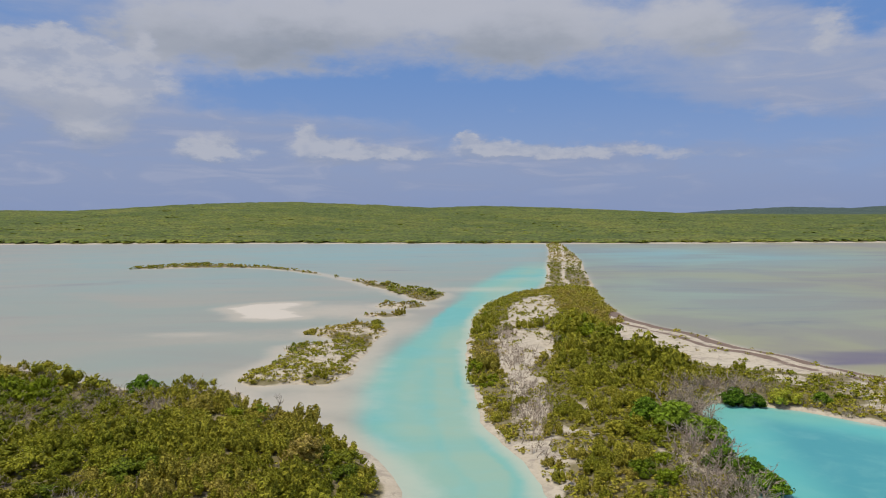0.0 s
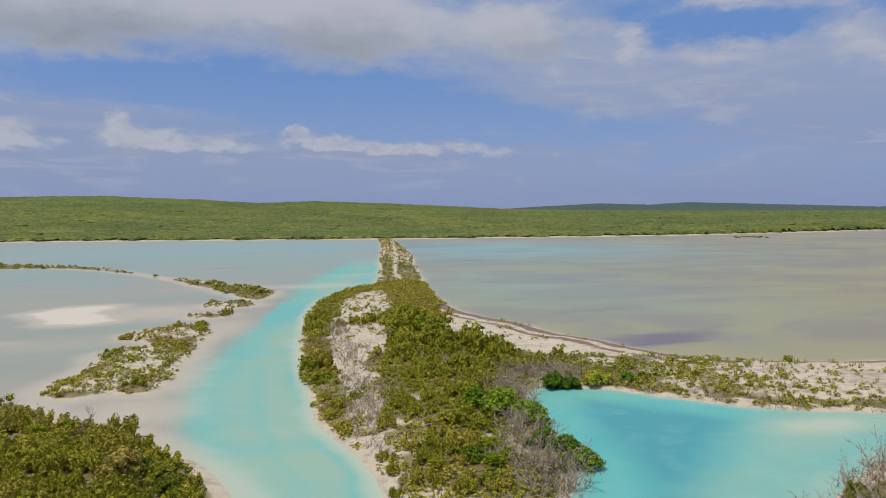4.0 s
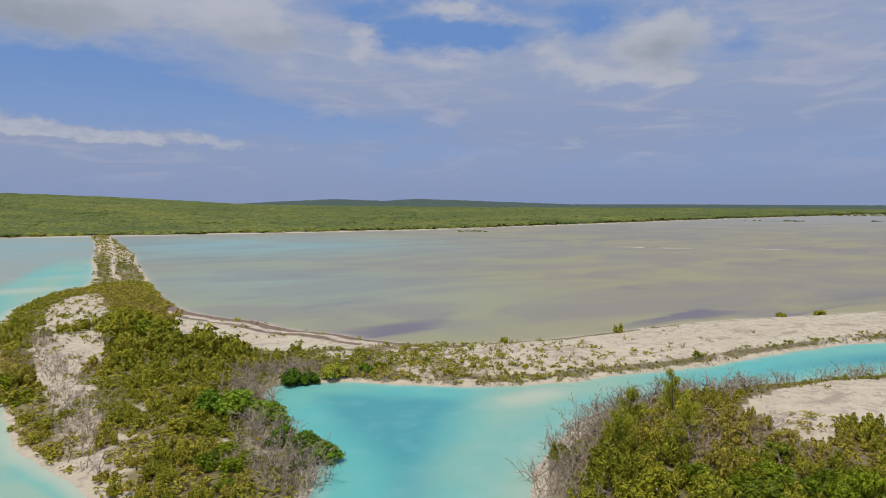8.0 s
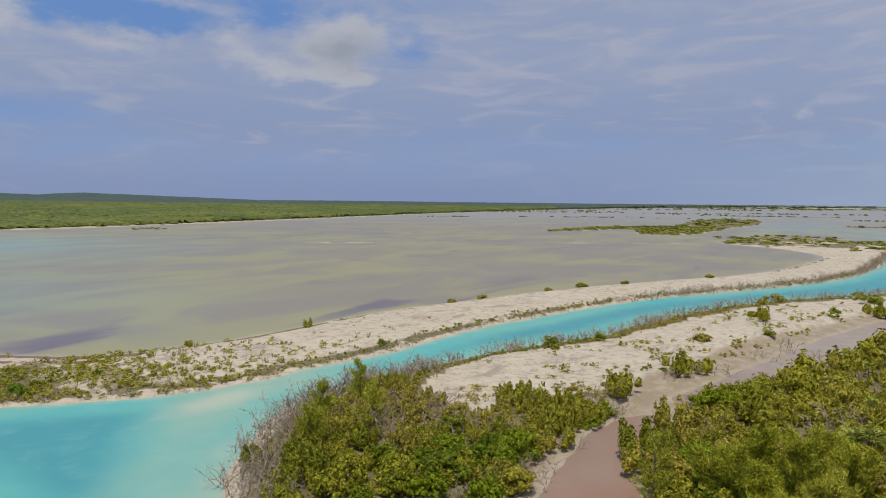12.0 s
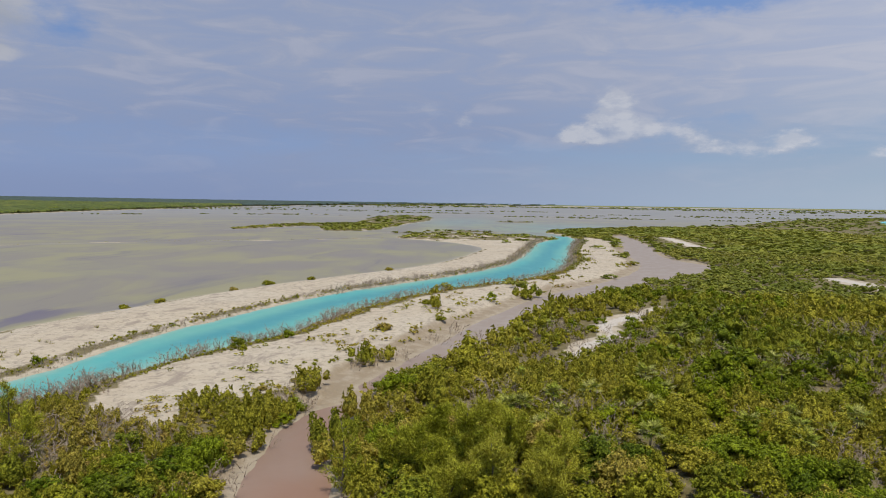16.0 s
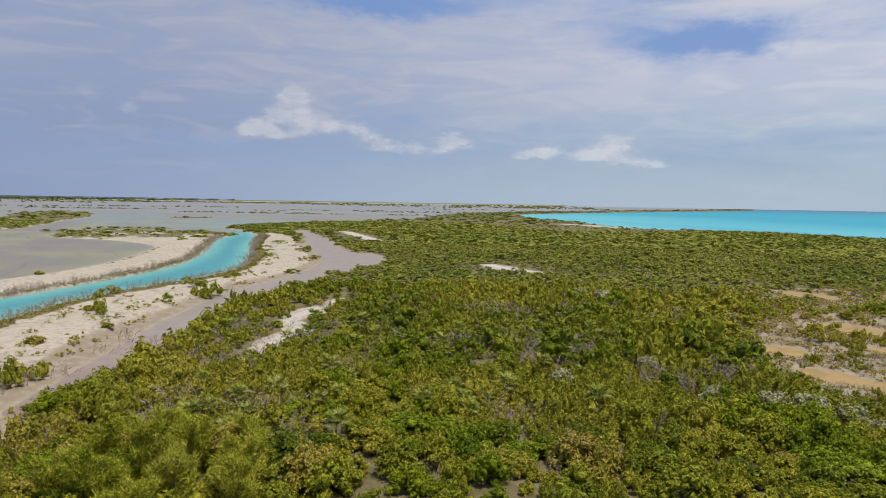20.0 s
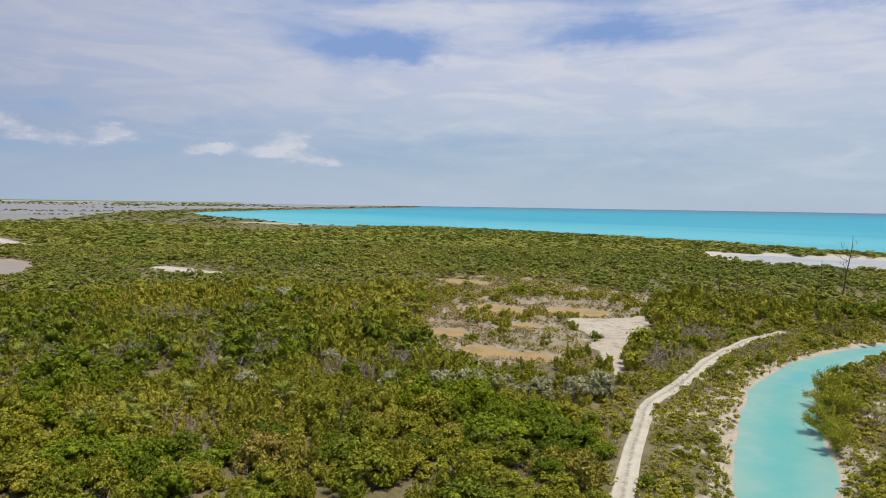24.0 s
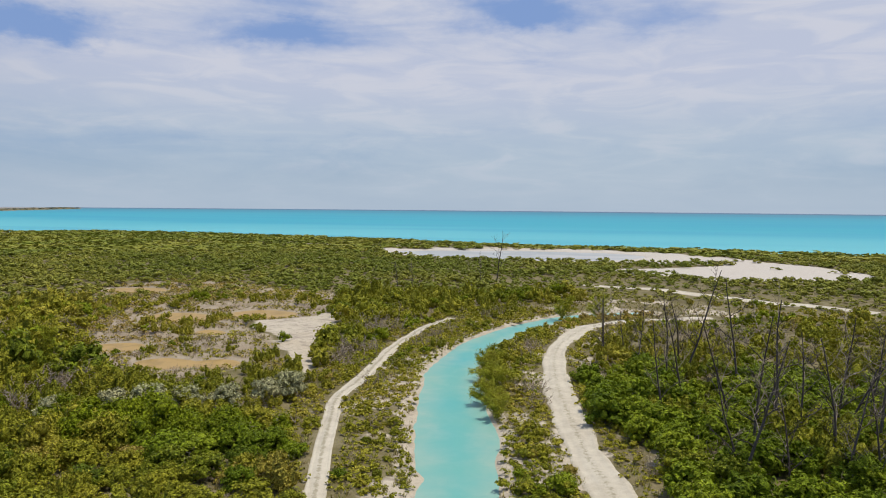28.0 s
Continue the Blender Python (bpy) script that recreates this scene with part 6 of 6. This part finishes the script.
def feather_tree(seed, tall, wide, boughs, needles, m):
    """A young feathery tree: trunk, boughs and hazy needle sprays."""
    rng = np.random.default_rng(seed)
    t = thing("feathery_tree", "young feathery yellow-green tree rising over the scrub", "tree", "feathery trees", m)
    p, r = limb(rng, (0, 0, -0.2), (0.05, 0.05, 1), tall, 0.03 * tall ** 0.7, 0.18, 8)
    part("trunk", mesh_from("trunk", *tube(p, r, 6), BARK), t)
    needle = []
    for i in range(boughs):
        k = 1 + i * 7 // boughs
        a = i * 2.4 + rng.uniform(-0.4, 0.4)
        reach = wide * (1.15 - 0.75 * k / 8)
        q, s = limb(rng, p[k], (math.cos(a), math.sin(a), 0.8), reach, 0.03, 0.3, 6)
        b = part("bough", mesh_from("bough", *tube(q, s, 4), BARK), t)
        needle.append(spray(rng, q, needles * 4, 0.42))
    part("foliage", mesh_from("foliage", *joined(needle), LEAF_FEATHER, flat=True), t)
    return t


def dead_tree(seed, tall, lean, branches, m, label, low=3):
    rng = np.random.default_rng(seed)
    t = thing("dead_tree", label, "tree", "dead trees beside the road", m)
    p, r = limb(rng, (0, 0, -0.3), (lean[0], lean[1], 1), tall, 0.0132 * tall ** 0.95, 0.10, 10)
    part("trunk", mesh_from("trunk", *tube(p, r, 6), BARK_DARK), t)
    for i in range(branches):
        k = low + i * (9 - low) // branches
        a = rng.uniform(0, 6.28)
        q, s = limb(rng, p[k], (math.cos(a), math.sin(a), 1.1), tall * rng.uniform(0.16, 0.34), r[k] * 0.55, 0.3, 6)
        pieces = [tube(q, s, 4)]
        for j in (1, 2, 3, 3, 4, 4, 5, 5):
            b = rng.uniform(0, 6.28)
            u, w = limb(rng, q[j], (math.cos(b), math.sin(b), 0.9), tall * 0.1, 0.02, 0.4, 3)
            pieces.append(tube(u, w, 3))
            u2, w2 = limb(rng, u[2], (math.cos(b + 1), math.sin(b + 1), 0.6), tall * 0.05, 0.012, 0.4, 2)
            pieces.append(tube(u2, w2, 3))
        part("branch", mesh_from("branch", *joined(pieces), TWIG if i % 3 == 2 else BARK_DARK), t)
    return t


def build_trees():
    for i, (x, y, tall, wide, n, k) in enumerate([(40.2, 3.2, 4.2, 2.2, 14, 130), (42.5, 0.6, 4.4, 2.3, 14, 130), (44.5, -1.8, 3.8, 2.2, 12, 120), (46.5, 2.6, 3.4, 2.0, 12, 120), (42, 5.4, 3.2, 1.8, 11, 110), (39.6, -0.6, 3.9, 2.0, 12, 120), (48.5, -0.5, 3.2, 1.9, 11, 110), (38.5, -3.5, 3.2, 2.0, 12, 120), (41, -5, 3.6, 2.0, 12, 120), (43.5, -4.8, 3.0, 1.9, 11, 110), (37.6, 1.8, 3.2, 1.9, 12, 120), (45.8, -5.2, 3.0, 1.8, 11, 110),
                                                       (12.6, -61, 2.2, 1.8, 10, 90), (12.6, -65, 2.6, 2.1, 12, 90), (14.2, -69.5, 2.6, 2.0, 11, 90), (11, -57, 2.0, 1.7, 9, 80), (15, -74, 2.4, 1.9, 10, 80), (11, -112, 4.5, 3.0, 12, 90), (6, -117, 4.0, 2.8, 12, 90), (37, 31, 3.6, 1.6, 11, 60), (46, 33, 4.2, 1.6, 11, 50), (41, 34, 4.0, 1.5, 11, 50), (43, 30.5, 3.4, 1.4, 10, 55), (62, -61, 4.0, 1.4, 12, 80), (70, -50.5, 4.2, 1.3, 12, 80)]):
        feather_tree(700 + i, tall, wide, n, k, pose(x, y, ground_z(x, y), 0, 0, i * 47))
    feather_tree(730, 4.8, 1.5, 11, 34, pose(40.4, 8.3, ground_z(40.4, 8.3), 0, 0, 10))
    dark, grey = "bare dark dead tree with thin upright branches", "slender bleached dead tree standing in green scrub"
    for i, (x, y, tall, lx, ly, n, lab) in enumerate([(-6.9, -45.5, 10.0, -0.18, 0.0, 9, dark), (-6.6, -46, 7.5, 0.1, 0.0, 7, dark), (-9.6, -46, 7.0, 0.05, -0.1, 8, dark), (-13.0, -47, 8.0, -0.05, 0, 9, dark), (-12.4, -48.5, 9.5, -0.2, 0, 9, dark),
                                                       (-15.0, -47.5, 7.5, 0.1, 0, 8, grey), (-11.5, -53, 9.0, -0.12, 0, 9, dark), (-14.5, -56, 10.0, -0.1, 0.05, 9, grey), (-16.4, -60, 9.0, -0.2, 0, 9, dark), (-2.6, -60, 8.5, 0.12, 0, 9, grey), (-4.5, -63, 9.5, 0.2, 0, 8, grey),
                                                       (-5.4, -76, 12.0, -0.22, 0, 8, dark), (-4.6, -77, 9.0, -0.05, 0, 8, dark), (3.0, -80, 7.5, 0.1, 0, 7, dark), (3.6, -80.5, 8.0, -0.06, 0, 7, dark), (1.0, -83, 6.5, 0.0, 0, 7, grey), (-18.5, -52, 9.0, -0.1, 0, 8, dark), (-8.2, -50, 10.5, 0.05, 0, 9, dark), (-10.5, -57, 11.0, -0.08, 0, 9, dark), (-7.5, -58, 9.5, 0.1, 0, 8, grey), (-16.5, -53, 11.0, -0.05, 0, 9, dark), (-21, -57, 11.0, -0.1, 0, 9, dark), (-3.2, -69, 10.0, -0.08, 0, 8, dark), (-9.5, -68, 11.5, 0.06, 0, 8, grey), (-0.5, -74, 8.0, 0.05, 0, 7, dark), (-19.5, -66, 9.0, -0.15, 0, 8, grey),
                                                       (30, -152, 13.0, -0.2, 0, 6, dark), (33, -150, 8.0, 0.1, 0, 6, grey), (49, -140, 7.0, 0.1, 0, 6, grey), (43, -131, 7.5, -0.1, 0, 6, grey)]):
        dead_tree(800 + i, tall, (lx, ly), n, pose(x, y, ground_z(x, y)), lab, 2 if tall < 9 else 3)
    # a bare sapling and a broken stick over the scrub
    dead_tree(850, 3.2, (0.1, 0.1), 6, pose(49.6, 38.0, ground_z(49.6, 38.0)), grey, 2)
    dead_tree(852, 3.6, (0.5, 0.2), 7, pose(-14.6, 55, ground_z(-14.6, 55)), grey, 2)
    dead_tree(853, 3.0, (-0.2, 0.3), 6, pose(-18, 59, ground_z(-18, 59)), grey, 2)
    dead_tree(851, 4.2, (0.0, 0.0), 3, pose(37, -31, ground_z(37, -31)), grey, 5)


def build_palms():
    """Thatch palms: a short trunk and fans of stiff blades."""
    rng = random.Random(31)
    g = np.random.default_rng(31)

    def fan():
        v, f = [], []
        for k in range(11):
            a = radians(-120 + 24 * k)
            d = np.array([math.sin(a), math.cos(a) * 0.9 + 0.25, -0.1 * abs(k - 5) / 5])
            side = np.array([math.cos(a), -math.sin(a), 0]) * 0.05
            base, n = np.array([0, 0.5, 0.0]), len(v)
            ln = 0.62 * (1 - 0.05 * abs(k - 5))
            v += [base, base + d * ln * 0.5 + side, base + d * ln + np.array([0, 0, -0.06]), base + d * ln * 0.5 - side]
            f.append([n, n + 1, n + 2, n + 3])
        s = np.array([0.018, 0, 0])
        n = len(v)
        v += [-s, s, s + np.array([0, 0.5, 0]), -s + np.array([0, 0.5, 0])]
        f.append([n, n + 1, n + 2, n + 3])
        return np.array(v), np.array(f)

    blade = mesh_from("frond", *fan(), LEAF_PALM, flat=True)
    trunk = mesh_from("trunk", *tube([(0, 0, -1.4), (0.03, 0, 0.3), (0, 0.03, 1.0)], [0.10, 0.08, 0.07], 6), BARK)
    model = thing("thatch_palm", "small grey-green thatch palm with fan-shaped fronds", "palm", "thatch palms in the scrub", pose(0, 0, -60))
    part("trunk", trunk, model)
    for k in range(13):
        part("frond", blade, model, at=pose(0, 0, 1.0 + 0.012 * k, 55 - 6.5 * k, 0, k * 137.5))
    done = 0
    tries = [(radians(rng.uniform(92, 126)), rng.uniform(48, 92)) for _ in range(200)]
    tries = [(r * math.sin(a), r * math.cos(a)) for a, r in tries]
    q = survey(*(np.array(v) for v in zip(*tries)))
    for k, (x, y) in enumerate(tries):
        if q["creek"][k] < -6 and q["gap"][k] > 2 and done < 48:
            k = rng.uniform(0.7, 1.15)
            place(model, pose(x, y, ground_z(x, y) + rng.uniform(0.3, 0.9), rng.uniform(-8, 8), rng.uniform(-8, 8), rng.uniform(0, 360)) @ Matrix.Diagonal((k, k, k, 1)))
            done += 1
    remove(model)


build_scrub()
build_cape()
build_cays()
build_herbs()
build_shore_growth()
build_grass()
build_brush()
build_single_bushes()
build_trees()
build_palms()
